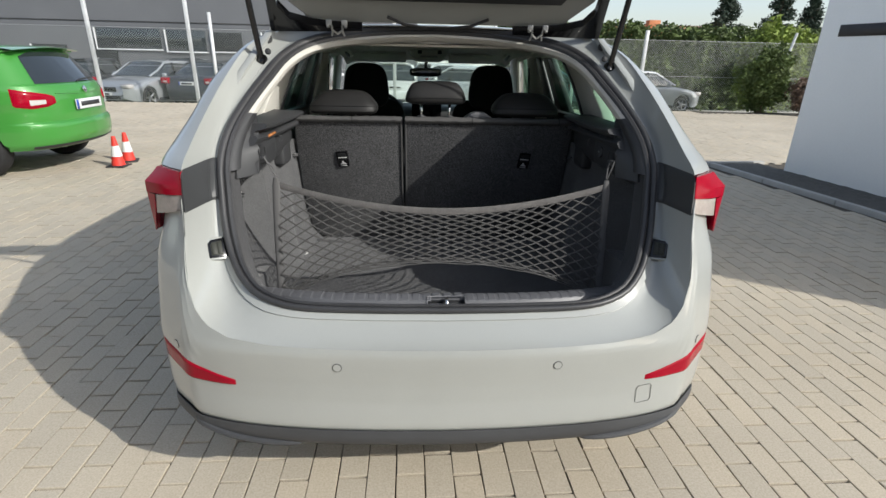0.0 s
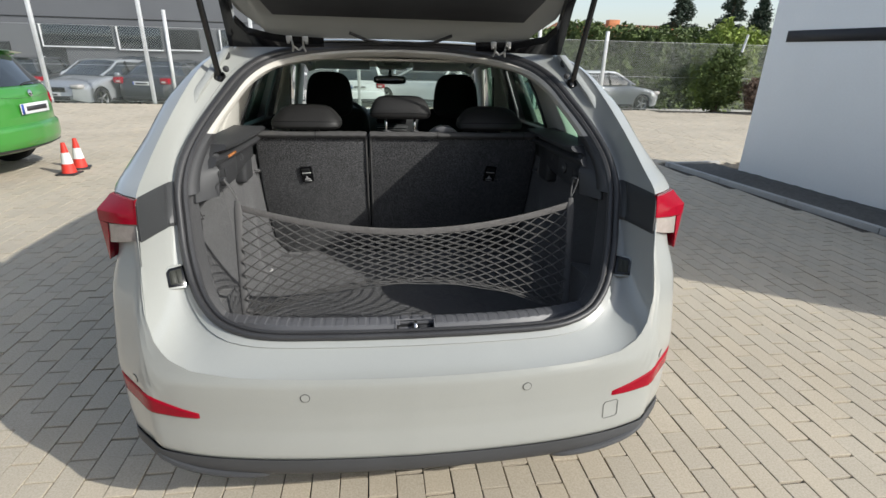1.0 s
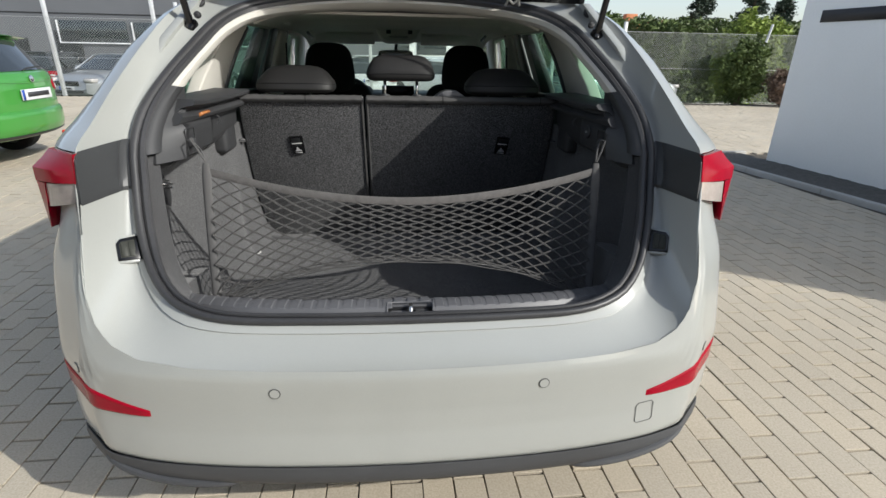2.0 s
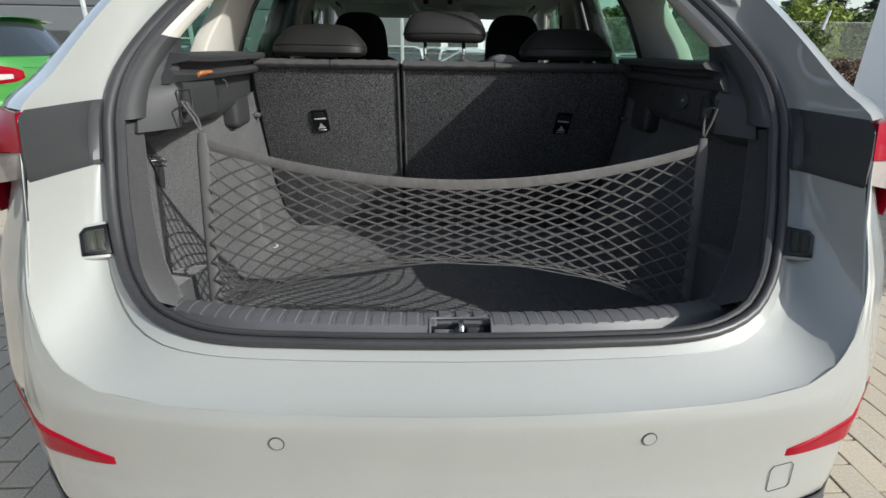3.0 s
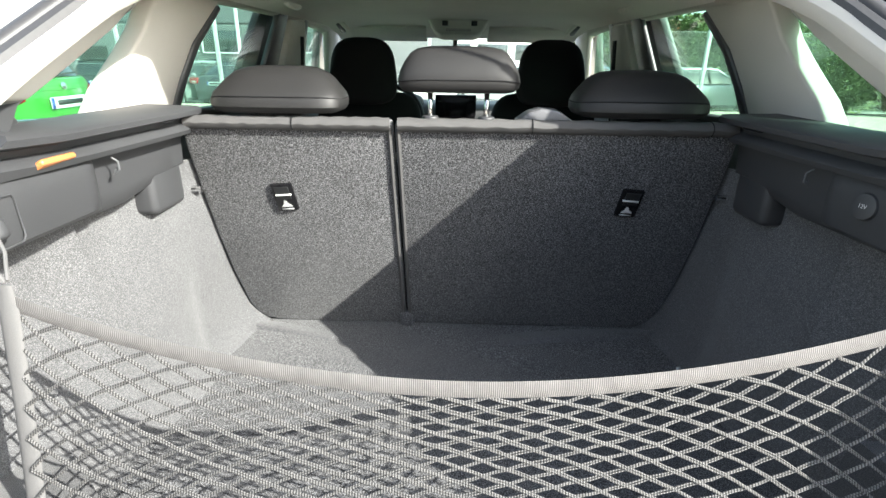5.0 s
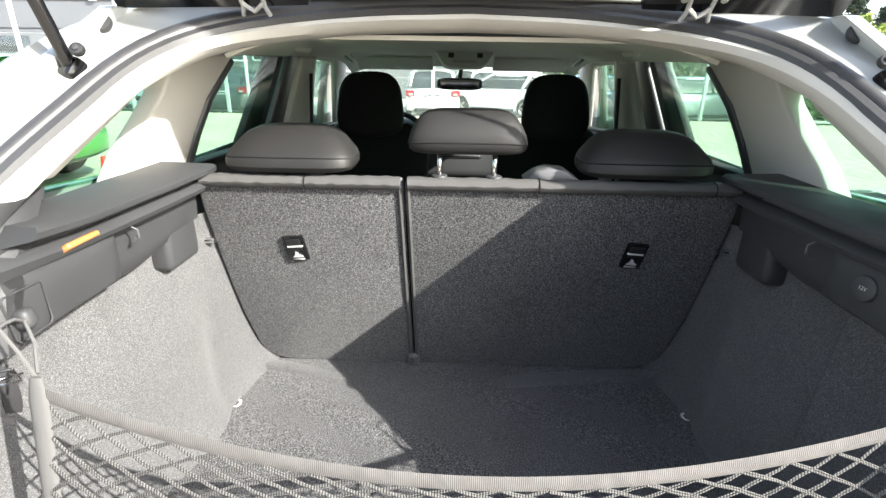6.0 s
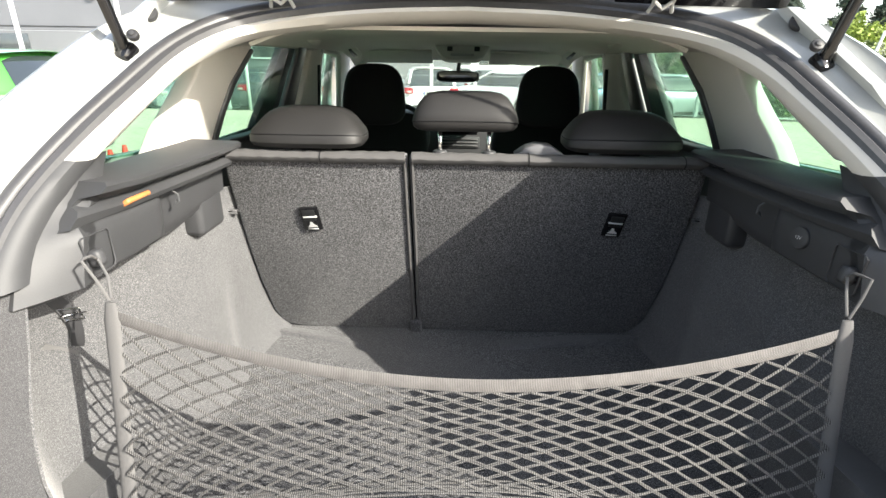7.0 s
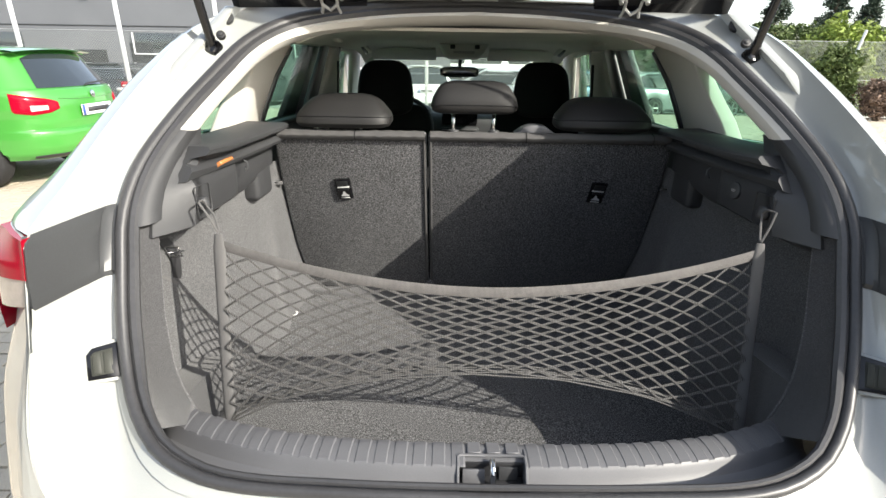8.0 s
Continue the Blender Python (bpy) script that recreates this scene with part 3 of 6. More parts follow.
def tail_details():
    # grey plastic foot of the bumper
    rows = []
    for i in range(-60, 61):
        k = abs(i) / 60 * 0.93
        s = 1 if i >= 0 else -1
        r = []
        lift = 0.03 * max(0, (k - 0.45) / 0.48) ** 2
        for z, d in ((0.348, 0.004), (0.328, 0.006), (0.307, 0.004), (0.289, -0.006), (0.277, -0.03), (0.273, -0.10)):
            p = skin(k, 0.355)
            a, b = skin(max(0, k - 0.01), 0.355), skin(min(1, k + 0.01), 0.355)
            t = (b - a).normalized()
            p = p + Vector((t.y, -t.x, 0)) * d
            r.append(Vector((s * p.x, p.y, z + lift)))
        rows.append(r)
    foot = part("bumper_foot", loft(rows, thick=0.003, core=(0, 0.9, 0.4)), VALANCE, car, "dark grey plastic lower edge of the bumper")
    for s in (1, -1):
        pts = [on_skin(s * x, 0.40, -o) + Vector((0, 0, z - 0.40)) for x, o, z in ((0.42, 0.02, 0.286), (0.47, 0.006, 0.285), (0.55, -0.002, 0.289), (0.63, -0.005, 0.298), (0.71, -0.005, 0.312), (0.77, 0.0, 0.330))]
        part("bumper_fin", tube(resample(pts, 14), [0.005] + [0.010] * 12 + [0.005], 8), VALANCE, foot)
    # fog reflectors
    for s in (1, -1):
        k0, k1 = skin_k(0.605), skin_k(0.872)
        oc = []
        for i in range(13):
            f = i / 12
            mid = 0.489 + 0.045 * f ** 1.3
            h = 0.008 + 0.029 * min(1, f * 1.8) - 0.003 * f
            oc.append((k0 + (k1 - k0) * f, mid - h, mid + h))
        part("reflector", skin_patch(oc, s, 0.004), REDLENS, car, "red rear bumper reflector")
    # parking sensors: a round cap in a dark ring
    for x, z in ((-0.310, 0.562), (0.325, 0.562), (-0.80, 0.575), (0.80, 0.575)):
        p, q = on_skin(x, z, 0.0005), on_skin(x, z, 0.02)
        n = (q - p).normalized()
        ring = part("parking_sensor", disc(p, n, 0.0135, 0.002, 28), DARKTRIM, car)
        part("sensor_cap", disc(p + n * 0.0006, n, 0.0115, 0.002, 28), PAINT, ring)
    # tow eye cover: a thin groove round a square cap
    a = [on_skin(x, z, 0.001) for x, z in ((0.594, 0.400), (0.646, 0.403), (0.641, 0.462), (0.590, 0.459))]
    part("tow_cover", tube([p for i in range(4) for p in (a[i].lerp(a[(i + 1) % 4], 0.12), a[i].lerp(a[(i + 1) % 4], 0.88))], 0.0008, 6, True), DARKTRIM, car, "square tow eye cover in the bumper")
    # tail lamps with their dark inner panels
    for s in (1, -1):
        ka = skin_k(0.766)

        def lamp_at(x, z):
            """The lamp's face: from the tailgate's edge out to the corner, with a ridge at z 1.024."""
            xo = float(np.interp(z, (0.868, 1.024, 1.067), (0.897, 0.903, 0.868)))
            yo = float(np.interp(z, (0.868, 1.024, 1.067), (0.350, 0.352, 0.390)))
            f = min(1.0, max(0.0, (x - 0.767) / (xo - 0.767)))
            yi = skin(ka, z).y - 0.006
            y = yi + (yo - yi) * f - 0.010 * math.sin(math.pi * f)
            return Vector((x, min(y, skin(skin_k(min(x, 0.9035)), z).y - 0.008), z))

        def lens(name, inner, outer, lift, wrap, mat_, parent, label=""):
            """A lens between two edges, each a line of (x, z) from foot to top; its rim goes back to the body."""
            rows = []
            n = len(inner)
            for i in range(n):
                row = []
                for f in (0.0, 0.02, 0.1, 0.25, 0.4, 0.55, 0.7, 0.85, 0.95, 1.0):
                    x, z = (inner[i][q] + (outer[i][q] - inner[i][q]) * f for q in (0, 1))
                    row.append(lamp_at(x, z) + Vector((0, -lift, 0)))
                row = [row[0] + Vector((0.002, 0.03, 0))] + row
                row.append(row[-1] + (Vector((-0.004, 0.075, -0.004)) if wrap else Vector((-0.002, 0.03, 0))))
                rows.append(row)
            rows = [[p + Vector((0, 0.035, 0.002)) for p in rows[0]]] + rows + [[p + Vector((0, 0.03, -0.002)) for p in rows[-1]]]
            return part(name, loft([[Vector((s * p.x, p.y, p.z)) for p in r] for r in rows]), mat_, parent, label, sharp=18)
        lamp_ob = lens("tail_lamp", [(0.767, z) for z in (0.999, 1.012, 1.026, 1.028, 1.045, 1.064)], [(0.9035, 0.990), (0.9032, 1.008), (0.903, 1.023), (0.902, 1.025), (0.886, 1.045), (0.869, 1.064)], 0.0, True, REDLENS, car, "red tail lamp with a clear lower block")
        lens("lamp_leg", [(0.892, 0.870), (0.882, 0.91), (0.873, 0.95), (0.868, 0.989)], [(0.897, 0.868), (0.8985, 0.91), (0.9005, 0.95), (0.9020, 0.989)], 0.0, True, REDLENS, lamp_ob)
        lens("lamp_block", [(0.767, 0.955), (0.767, 0.976), (0.767, 0.998)], [(0.874, 0.930), (0.870, 0.96), (0.866, 0.988)], -0.004, False, LAMPBAND, lamp_ob, "clear reversing light block")
        # flat cap of the belt behind the flank
        cap = [Vector((0.838, 0.50, 1.071)), Vector((0.870, 0.70, 1.080)), Vector((0.884, 0.74, 1.091)), Vector((0.884, 0.92, 1.094)), Vector((0.825, 0.92, 1.105)), Vector((0.79, 0.56, 1.105))]
        part("belt_cap", prism([Vector((s * p.x, p.y, p.z)) for p in cap], Vector((0, 0, -0.02))), PAINT, car)
        # dark panel between seal and lamp, bent where the bed turns
        rows = []
        for i in range(13):
            z = 0.947 + 0.12 * i / 12
            o = 0.002 if i in (0, 12) else 0.009
            row = [skin(ka + 0.004, z) + Vector((0.002, -o * 0.6, 0))]
            for f in (0.02, 0.12, 0.25, 0.38, 0.46, 0.50, 0.56, 0.75, 0.90, 0.97):
                row.append(bed_at(z, f) + Vector((-0.35 * o if f < 0.5 else 0, -o * (1.35 if f < 0.2 else 1.25 if f == 0.50 else 1.0), 0)))
            rows.append([Vector((s * p.x, p.y, p.z)) for p in row])
        part("lamp_panel", loft(rows), DARKTRIM, car, "dark plastic panel beside the tail lamp", sharp=25)
        # rubber bump stop with a clear cover, let into the corner of the bed
        ot, ob_, it, ib = bed_at(0.844, 0.35), bed_at(0.797, 0.37), bed_at(0.844, 0.93), bed_at(0.795, 0.90)
        dn = (it - ot).cross(ot - ob_).normalized()
        dn = dn if dn.y < 0 else -dn

        def on_stop(u, v, n):
            """u from the outer edge to the seal, v from foot to top, n out of the face."""
            p = ob_.lerp(ib, u).lerp(ot.lerp(it, u), v) + dn * n
            return Vector((s * p.x, p.y, p.z))

        def plate(u0, u1, v0, v1, n0, n1, cu, bev):
            poly = [(u0, v0), (u1, v0), (u1, v1), (u0 + cu, v1), (u0, v1 - cu)]
            return prism([on_stop(u, v, n0) for u, v in poly], on_stop(0, 0, n1) - on_stop(0, 0, n0), bevel=bev)
        part("stop_surround", plate(-0.10, 1.0, -0.10, 1.10, -0.03, 0.0, 0.20, 0.003), PAINT, car)
        stop = part("bump_stop", plate(0.0, 1.04, 0.0, 1.0, -0.02, 0.004, 0.18, 0.002), BLACKGLOSS, car, "black rubber tailgate buffer")
        part("stop_pad", plate(0.12, 0.78, 0.12, 0.86, 0.0, 0.0055, 0.10, 0.001), PADLENS, stop)
        for u0, u1 in ((0.17, 0.42), (0.50, 0.73)):
            part("pad_rib", plate(u0, u1, 0.16, 0.82, 0.0, 0.0085, 0.04, 0.0012), PADLENS, stop)
        # plugs in the bed
        for c, r in (((s * 0.664, 0.975, 1.432), 0.019), ((s * 0.636, 0.862, 1.386), 0.011)):
            n = Vector((s * -0.1, -0.75, 0.5))
            c = Vector(c) + n.normalized() * 0.014
            pl = part("rubber_plug", disc(c, n, r, 0.012, 20, 0.003), RUBBER, car)
            part("plug_middle", disc(Vector(c) + n.normalized() * 0.006, n, r * 0.5, 0.006, 16, 0.002), PLASTIC, pl)


tail_details()

# tailgate, hinged at the roof and swung up
HINGE = Vector((0, 1.03, 1.515))
LIFT = math.atan(0.98)


def lid(x, u, h):
    """A place on the tailgate: x across, u along it from the hinge, h out of its inner face (down)."""
    c, s = math.cos(LIFT), math.sin(LIFT)
    return HINGE + Vector((x, -u * c - h * s * 0.0, u * s - h))


def tailgate():
    def half_w(u):
        return float(np.interp(u, [0, 0.1, 0.3, 0.6, 0.85, 1.0], [0.50, 0.585, 0.655, 0.70, 0.72, 0.66]))
    rows_o, rows_i = [], []
    for i in range(25):
        u = -0.03 + 1.05 * i / 24
        w = half_w(max(0, u))
        bulge = 0.07 * math.sin(math.pi * min(1, max(0, (u + 0.03) / 1.05)))
        rows_o.append([lid(w * 1.03 * t, u, -0.075 - bulge * (1 - t * t) - 0.0 + 0.06 * abs(t) ** 4) for t in [k / 10 for k in range(-10, 11)]])
        rows_i.append([lid(w * t, u, -0.02 * (1 - abs(t) ** 6) - 0.02 * math.sin(math.pi * i / 24)) for t in [k / 10 for k in range(-10, 11)]])
    gate = part("tailgate", loft(rows_o, thick=0.006), PAINT, car, "pale grey tailgate swung fully open")
    # inner shell
    part("tailgate_inner", loft(rows_i, thick=0.004), PAINT, gate, "painted inner frame of the tailgate")
    # grey inner trim, a dished panel
    rows = []
    for i in range(17):
        u = 0.118 + 0.787 * i / 16
        w = half_w(u) - 0.10
        e = min(1.0, min(i, 16 - i) / 2.0)
        rows.append([lid(w * t * (0.96 + 0.04 * e), u, 0.012 + 0.03 * e * (1 - abs(t) ** 8)) for t in [k / 10 for k in range(-10, 11)]])
    part("tailgate_trim", loft(rows, thick=0.004), PLASTIC, gate, "dark grey plastic inner trim")
    # black border along the hinge edge and the sides
    for s in (1, -1):
        poly = [(0.658, 0.022), (0.632, 0.26), (0.62, 0.52), (0.585, 0.52), (0.60, 0.26), (0.607, 0.14), (0.575, 0.085), (0.49, 0.058), (0.42, 0.048), (0.30, 0.044), (0.30, 0.034), (0.42, 0.028)]
        part("spoiler_side", prism([lid(s * x, u, 0.062) for x, u in poly], Vector((0, 0.018, 0.026))), BLACKGLOSS, gate, flat=True)
        # hinge: two plates with a bracket
        hb = bmesh.new()
        for d in (-0.026, 0.026):
            box(lid(s * 0.395 + d * 1.15, 0.078, 0.066), (0.022, 0.010, 0.020), 0.003, bm=hb)
            tube([lid(s * 0.395 + d * 0.8, 0.075, 0.074), lid(s * 0.395 + d * 0.75, 0.052, 0.080), lid(s * 0.395 + d * 0.95, 0.036, 0.082)], 0.0042, 6, bm=hb)
            disc(lid(s * 0.395 + d * 1.3, 0.078, 0.078), (0, -0.5, -0.8), 0.006, 0.010, 6, bm=hb)
        tube([lid(s * 0.395 - 0.019, 0.060, 0.080), lid(s * 0.395, 0.050, 0.086), lid(s * 0.395 + 0.019, 0.060, 0.080)], 0.0042, 6, bm=hb)
        part("hinge", hb, HINGEMETAL, gate, "pale metal tailgate hinge")
        # cable boot
        part("cable_boot", tube([lid(s * 0.20, 0.05, 0.02), lid(s * 0.13, 0.02, 0.025), lid(s * 0.05, -0.01, 0.012)], 0.006, 8), RUBBER, gate)
    for s in (1, -1):
        a, b = Vector((s * 0.667, 0.872, 1.363)), lid(s * 0.672, 0.50, 0.03)
        way = (b - a).normalized()
        st = part("gas_strut", tube([a, a + way * 0.03, a + way * 0.035, a + way * (b - a).length * 0.62, a + way * ((b - a).length * 0.62 + 0.005)], [0.012, 0.012, 0.0105, 0.0105, 0.008], 10), BLACKGLOSS, car, "black gas strut holding the tailgate")
        part("strut_rod", tube([a + way * (b - a).length * 0.62, b], 0.005, 8), STEEL, st)
        part("strut_socket", box(a, (0.036, 0.026, 0.04), 0.008, m=Euler((radians(-40), 0, radians(s * 20))).to_matrix().to_4x4()), BLACKGLOSS, st)


tailgate()


# ---- boot ----
FLOOR_Z = 0.445
SEAT_TILT = math.atan(0.42)
SEAT_SIDE = [(0.464, 0.520), (0.468, 0.560), (0.477, 0.592), (0.492, 0.612), (0.54, 0.632), (0.68, 0.643), (0.80, 0.643), (0.95, 0.638), (1.05, 0.634), (1.10, 0.628), (1.118, 0.606)]


def seat_y(z):
    """The carpeted back of the rear seat, reclined."""
    return 1.125 + (1.12 - z) * 0.42


def seat_edge(z):
    """Half width of the rear seat back at a height."""
    return float(np.interp(z, [a for a, _ in SEAT_SIDE], [b for _, b in SEAT_SIDE]))


RIM_EDGE = [(0.590, 0.398, 0.622), (0.606, 0.40, 0.655), (0.620, 0.40, 0.695), (0.632, 0.405, 0.75), (0.642, 0.42, 0.80), (0.653, 0.44, 0.85), (0.668, 0.48, 0.92), (0.680, 0.52, 1.016)]


def rim_x(z):
    return Vector((float(np.interp(z, [p[2] for p in RIM_EDGE], [p[0] for p in RIM_EDGE])), float(np.interp(z, [p[2] for p in RIM_EDGE], [p[1] for p in RIM_EDGE])), z))


def boot():
    # carpet floor
    rows = []
    for i in range(25):
        y = 0.27 + 1.16 * i / 24
        w = float(np.interp(y, [0.27, 0.4, 0.8, 1.0, 1.2, 1.34, 1.43], [0.62, 0.70, 0.735, 0.70, 0.69, 0.64, 0.60]))
        rows.append([Vector((w * t, y, FLOOR_Z + 0.002 * math.sin(7 * y + 3 * t))) for t in [k / 12 for k in range(-12, 13)]])
    part("boot_floor", loft(rows, thick=-0.02), CARPET, car, "dark grey speckled carpet boot floor")
    for s in (1, -1):
        # low carpeted step by the seat back, ending in a cut edge
        inner = 0.362 if s < 0 else 0.142
        rows = []
        for i in range(15):
            f = i / 14
            x = 0.625 + (inner - 0.625) * f
            front = 1.335 - 0.062 * f ** 1.5
            drop = 0.012 * f
            rows.append([Vector((s * x, y, z)) for y, z in ((front - 0.006, FLOOR_Z - 0.004), (front, FLOOR_Z + 0.020), (front + 0.005, FLOOR_Z + 0.034 - drop), (front + 0.016, FLOOR_Z + 0.038 - drop), (1.44, FLOOR_Z + 0.004))])
        sb = loft(rows)
        sb.verts.ensure_lookup_table()
        sb.faces.new([sb.verts[len(sb.verts) - 5 + k] for k in range(5)])
        part("floor_step", sb, WALLFELT, car)
        # felt side wall with the wheel arch, from the pocket to the seat
        rows = []
        for i in range(33):
            u = i / 32
            r = []
            for j in range(25):
                f = j / 24
                z = FLOOR_Z - 0.005 + (1.03 - FLOOR_Z) * f
                y = 0.78 + (seat_y(z) + 0.02 - 0.78) * u
                near = 0.690 + 0.045 * f ** 0.75
                far = max(seat_edge(z), 0.598) + 0.004
                x = near + (far - near) * u ** 2.0
                x += 0.035 * max(0.0, (0.86 - y) / 0.08) ** 2
                x -= 0.040 * math.exp(-((y - 1.01) / 0.17) ** 2) * min(1.0, max(0.0, (0.93 - z) / 0.22)) ** 0.8
                x += 0.014 * math.exp(-((y - 1.16) / 0.05) ** 2) * max(0.0, 1 - f) - 0.03 * (1 - f) ** 10
                r.append(Vector((s * x, y, z)))
            rows.append(r)
        part("side_wall", loft(rows, thick=-0.004), WALLFELT, car, "grey felt side wall of the boot")
        # pocket behind the lamp: back, and rim towards the opening
        rows = []
        for i in range(15):
            z = FLOOR_Z - 0.005 + (1.06 - FLOOR_Z) * i / 14
            q = rim_x(z)
            xw = 0.675 + 0.06 * min(1.0, (i / 14) ** 0.75 * 1.06)
            rows.append([Vector((s * x, y, z)) for x, y in ((q.x + 0.006, q.y + 0.006), (q.x + 0.045, q.y + 0.03), (xw + 0.035, 0.53), (xw + 0.04, 0.60), (xw + 0.025, 0.69), (xw - 0.004, 0.79), (xw - 0.03, 0.84))])
        part("side_pocket", loft(rows, thick=0.004), WALLFELT, car, "felt lined pocket in the boot side")
        lip = resample([p for p in SEAL if p.x > 0.578 and p.z < 1.03], 26)
        edge = resample(RIM_EDGE, 26)
        rows = []
        for k, (p, q) in enumerate(zip(lip, edge)):
            a = Vector((p.x - 0.020, p.y + 0.008, p.z + 0.006))
            rows.append([Vector((s * v.x, v.y, v.z)) for v in (a, a.lerp(q, 0.12) + Vector((0.004, -0.008, 0)), a.lerp(q, 0.5) + Vector((0.004, -0.007, 0)), a.lerp(q, 0.88) + Vector((0.002, -0.004, 0)), q, q + Vector((0.010, 0.008, 0)), q + Vector((0.05, 0.03, 0)))])
        part("rim_trim", loft(rows), RIMFELT, car, "felt trim inside the boot opening")
        # bin wall in the corner of the floor, leaning inward to its foot
        rows = []
        for k in range(9):
            f = k / 8
            t = Vector((0.634 + 0.012 * f, 0.405 + 0.24 * f, 0.735 - 0.035 * f - (0.075 if s < 0 else 0.0)))
            b = Vector((0.590 + 0.02 * f, 0.39 + 0.26 * f, FLOOR_Z - 0.01))
            rows.append([Vector((s * v.x, v.y, v.z)) for v in (b, b.lerp(t, 0.6), b.lerp(t, 0.97), t, t + Vector((0.006, 0, -0.003)), t + Vector((0.10, 0.01, -0.02)))])
        part("corner_bin", loft(rows, thick=0.004), RIMFELT, car)
        # ledge for the parcel shelf: upper slab, sloped apron, vertical face
        prof = [(0.72, 1.155), (0.598, 1.152), (0.590, 1.146), (0.592, 1.136), (0.625, 1.128), (0.628, 1.118), (0.612, 1.112), (0.606, 1.104), (0.612, 1.094), (0.648, 1.086), (0.652, 1.07), (0.655, 1.02), (0.662, 0.988), (0.672, 0.980), (0.72, 0.985)]
        rows = []
        for i in range(23):
            r = []
            for x, z in prof:
                y0 = rake(z) + 0.07
                y = y0 + (1.16 - y0) * i / 22
                xo = x + float(np.interp(y, [0.50, 0.58, 0.75, 1.0, 1.16], [0.045, 0.028, 0.012, 0.0, -0.004])) * (1.0 if x < 0.70 else 0.3)
                zz = z
                if z < 1.0:
                    zz = z - 0.012 * math.exp(-((y - 0.60) / 0.08) ** 2) + 0.03 * max(0, (y - 0.95) / 0.2)
                if z > 1.10:
                    zz = z + 0.012 * max(0, (0.75 - y) / 0.25)
                r.append(Vector((s * xo, y, zz)))
            rows.append(r)
        lb = loft(rows)
        lb.verts.ensure_lookup_table()
        lb.faces.new([lb.verts[k] for k in range(len(prof))])
        part("shelf_ledge", lb, PLASTIC, car, "dark plastic ledge with a groove for the parcel shelf")
        # end block of the ledge down to the felt
        part("ledge_end", box((s * 0.686, 1.095, 1.022), (0.060, 0.13, 0.19), 0.016, 3), PLASTIC, car)
        part("shelf_catch", box((s * 0.60, 1.04, 1.137), (0.012, 0.06, 0.012), 0.003), BLACKGLOSS, car)
        # hook bar and bag hook
        rows = []
        for i in range(19):
            y = 0.578 + 0.282 * i / 18
            e = min(1.0, (18 - i) / 2.5) ** 0.5
            rows.append([Vector((s * (0.654 - 0.024 * e * g), y + max(0.0, 0.5 * (z - 1.0)) * (i < 2), z)) for z, g in ((1.098, 0.5), (1.086, 0.95), (1.062, 1.0), (1.03, 0.95), (1.004, 0.75), (0.994, 0.2), (0.992, -0.8))])
        hb = loft(rows)
        hb.verts.ensure_lookup_table()
        hb.faces.new([hb.verts[k] for k in range(7)])
        part("hook_housing", hb, PLASTIC, car)
        lines = [(0.562, 1.075), (0.566, 1.079), (0.628, 1.077), (0.632, 1.072), (0.634, 1.016), (0.628, 1.008), (0.575, 1.006), (0.568, 1.014)]
        hook = part("bag_hook", tube([Vector((s * 0.6275, y + 0.026, z)) for k, (y, z) in enumerate(lines)], 0.0016, 6, True), PLASTIC, car, "dark plastic folding bag hook on the boot side")
        part("hook_nose", box((s * 0.622, 0.610, 1.040), (0.026, 0.024, 0.030), 0.009, 3, m=Euler((0, radians(s * 12), 0)).to_matrix().to_4x4()), PLASTIC, hook)
        part("wire_hook", tube([(s * 0.632, 0.883, 1.086), (s * 0.624, 0.888, 1.078), (s * 0.622, 0.886, 1.062), (s * 0.630, 0.882, 1.056), (s * 0.631, 0.892, 1.064)], 0.0020, 6), DARKTRIM, car, "small wire hook")
        # lashing eye on the floor
        part("eye_mount", box((s * 0.672, 1.19, FLOOR_Z - 0.004), (0.12, 0.13, 0.04), 0.015, 3, m=Euler((0, radians(-s * 14), radians(s * 6))).to_matrix().to_4x4()), WALLFELT, car)
        eye = resample([(s * 0.662, 1.160, FLOOR_Z + 0.010), (s * 0.632, 1.158, FLOOR_Z + 0.016), (s * 0.624, 1.168, FLOOR_Z + 0.018), (s * 0.628, 1.184, FLOOR_Z + 0.018), (s * 0.662, 1.188, FLOOR_Z + 0.010)], 14)
        part("lashing_eye", tube(eye, 0.0036, 8), PALEMETAL, car, "pale metal lashing eye")
        # striker pin of the seat back
        part("seat_pin", disc((s * 0.646, 1.187, 0.951), (s, 0, 0), 0.008, 0.03, 10), CHROME, car)
    # amber lamp in the shelf ledge, and a socket knob on the other side
    part("boot_light", box((-0.632, 0.742, 1.101), (0.044, 0.072, 0.010), 0.004, 3, m=Euler((0, radians(-32), 0)).to_matrix().to_4x4()), AMBERLAMP, car, "amber glowing boot light")
    knob = part("socket_cover", disc((0.628, 0.745, 1.057), (-1, -0.15, 0.1), 0.021, 0.012, 24, 0.003), PLASTIC, car, "round socket cover with raised mark")
    words = bpy.data.curves.new("mark", "FONT")
    words.body, words.size, words.align_x, words.align_y = "12V", 0.009, "CENTER", "CENTER"
    tmp = bpy.data.objects.new("mark", words)
    face = Matrix.Translation((0.6212, 0.744, 1.0578)) @ Vector((-1, -0.15, 0.1)).to_track_quat("Z", "Y").to_matrix().to_4x4()
    mark = new("cover_mark", bpy.data.meshes.new_from_object(tmp))
    bpy.data.objects.remove(tmp)
    mark.data.transform(face)
    mark.data.materials.append(WHITEPRINT)
    mark.parent = knob
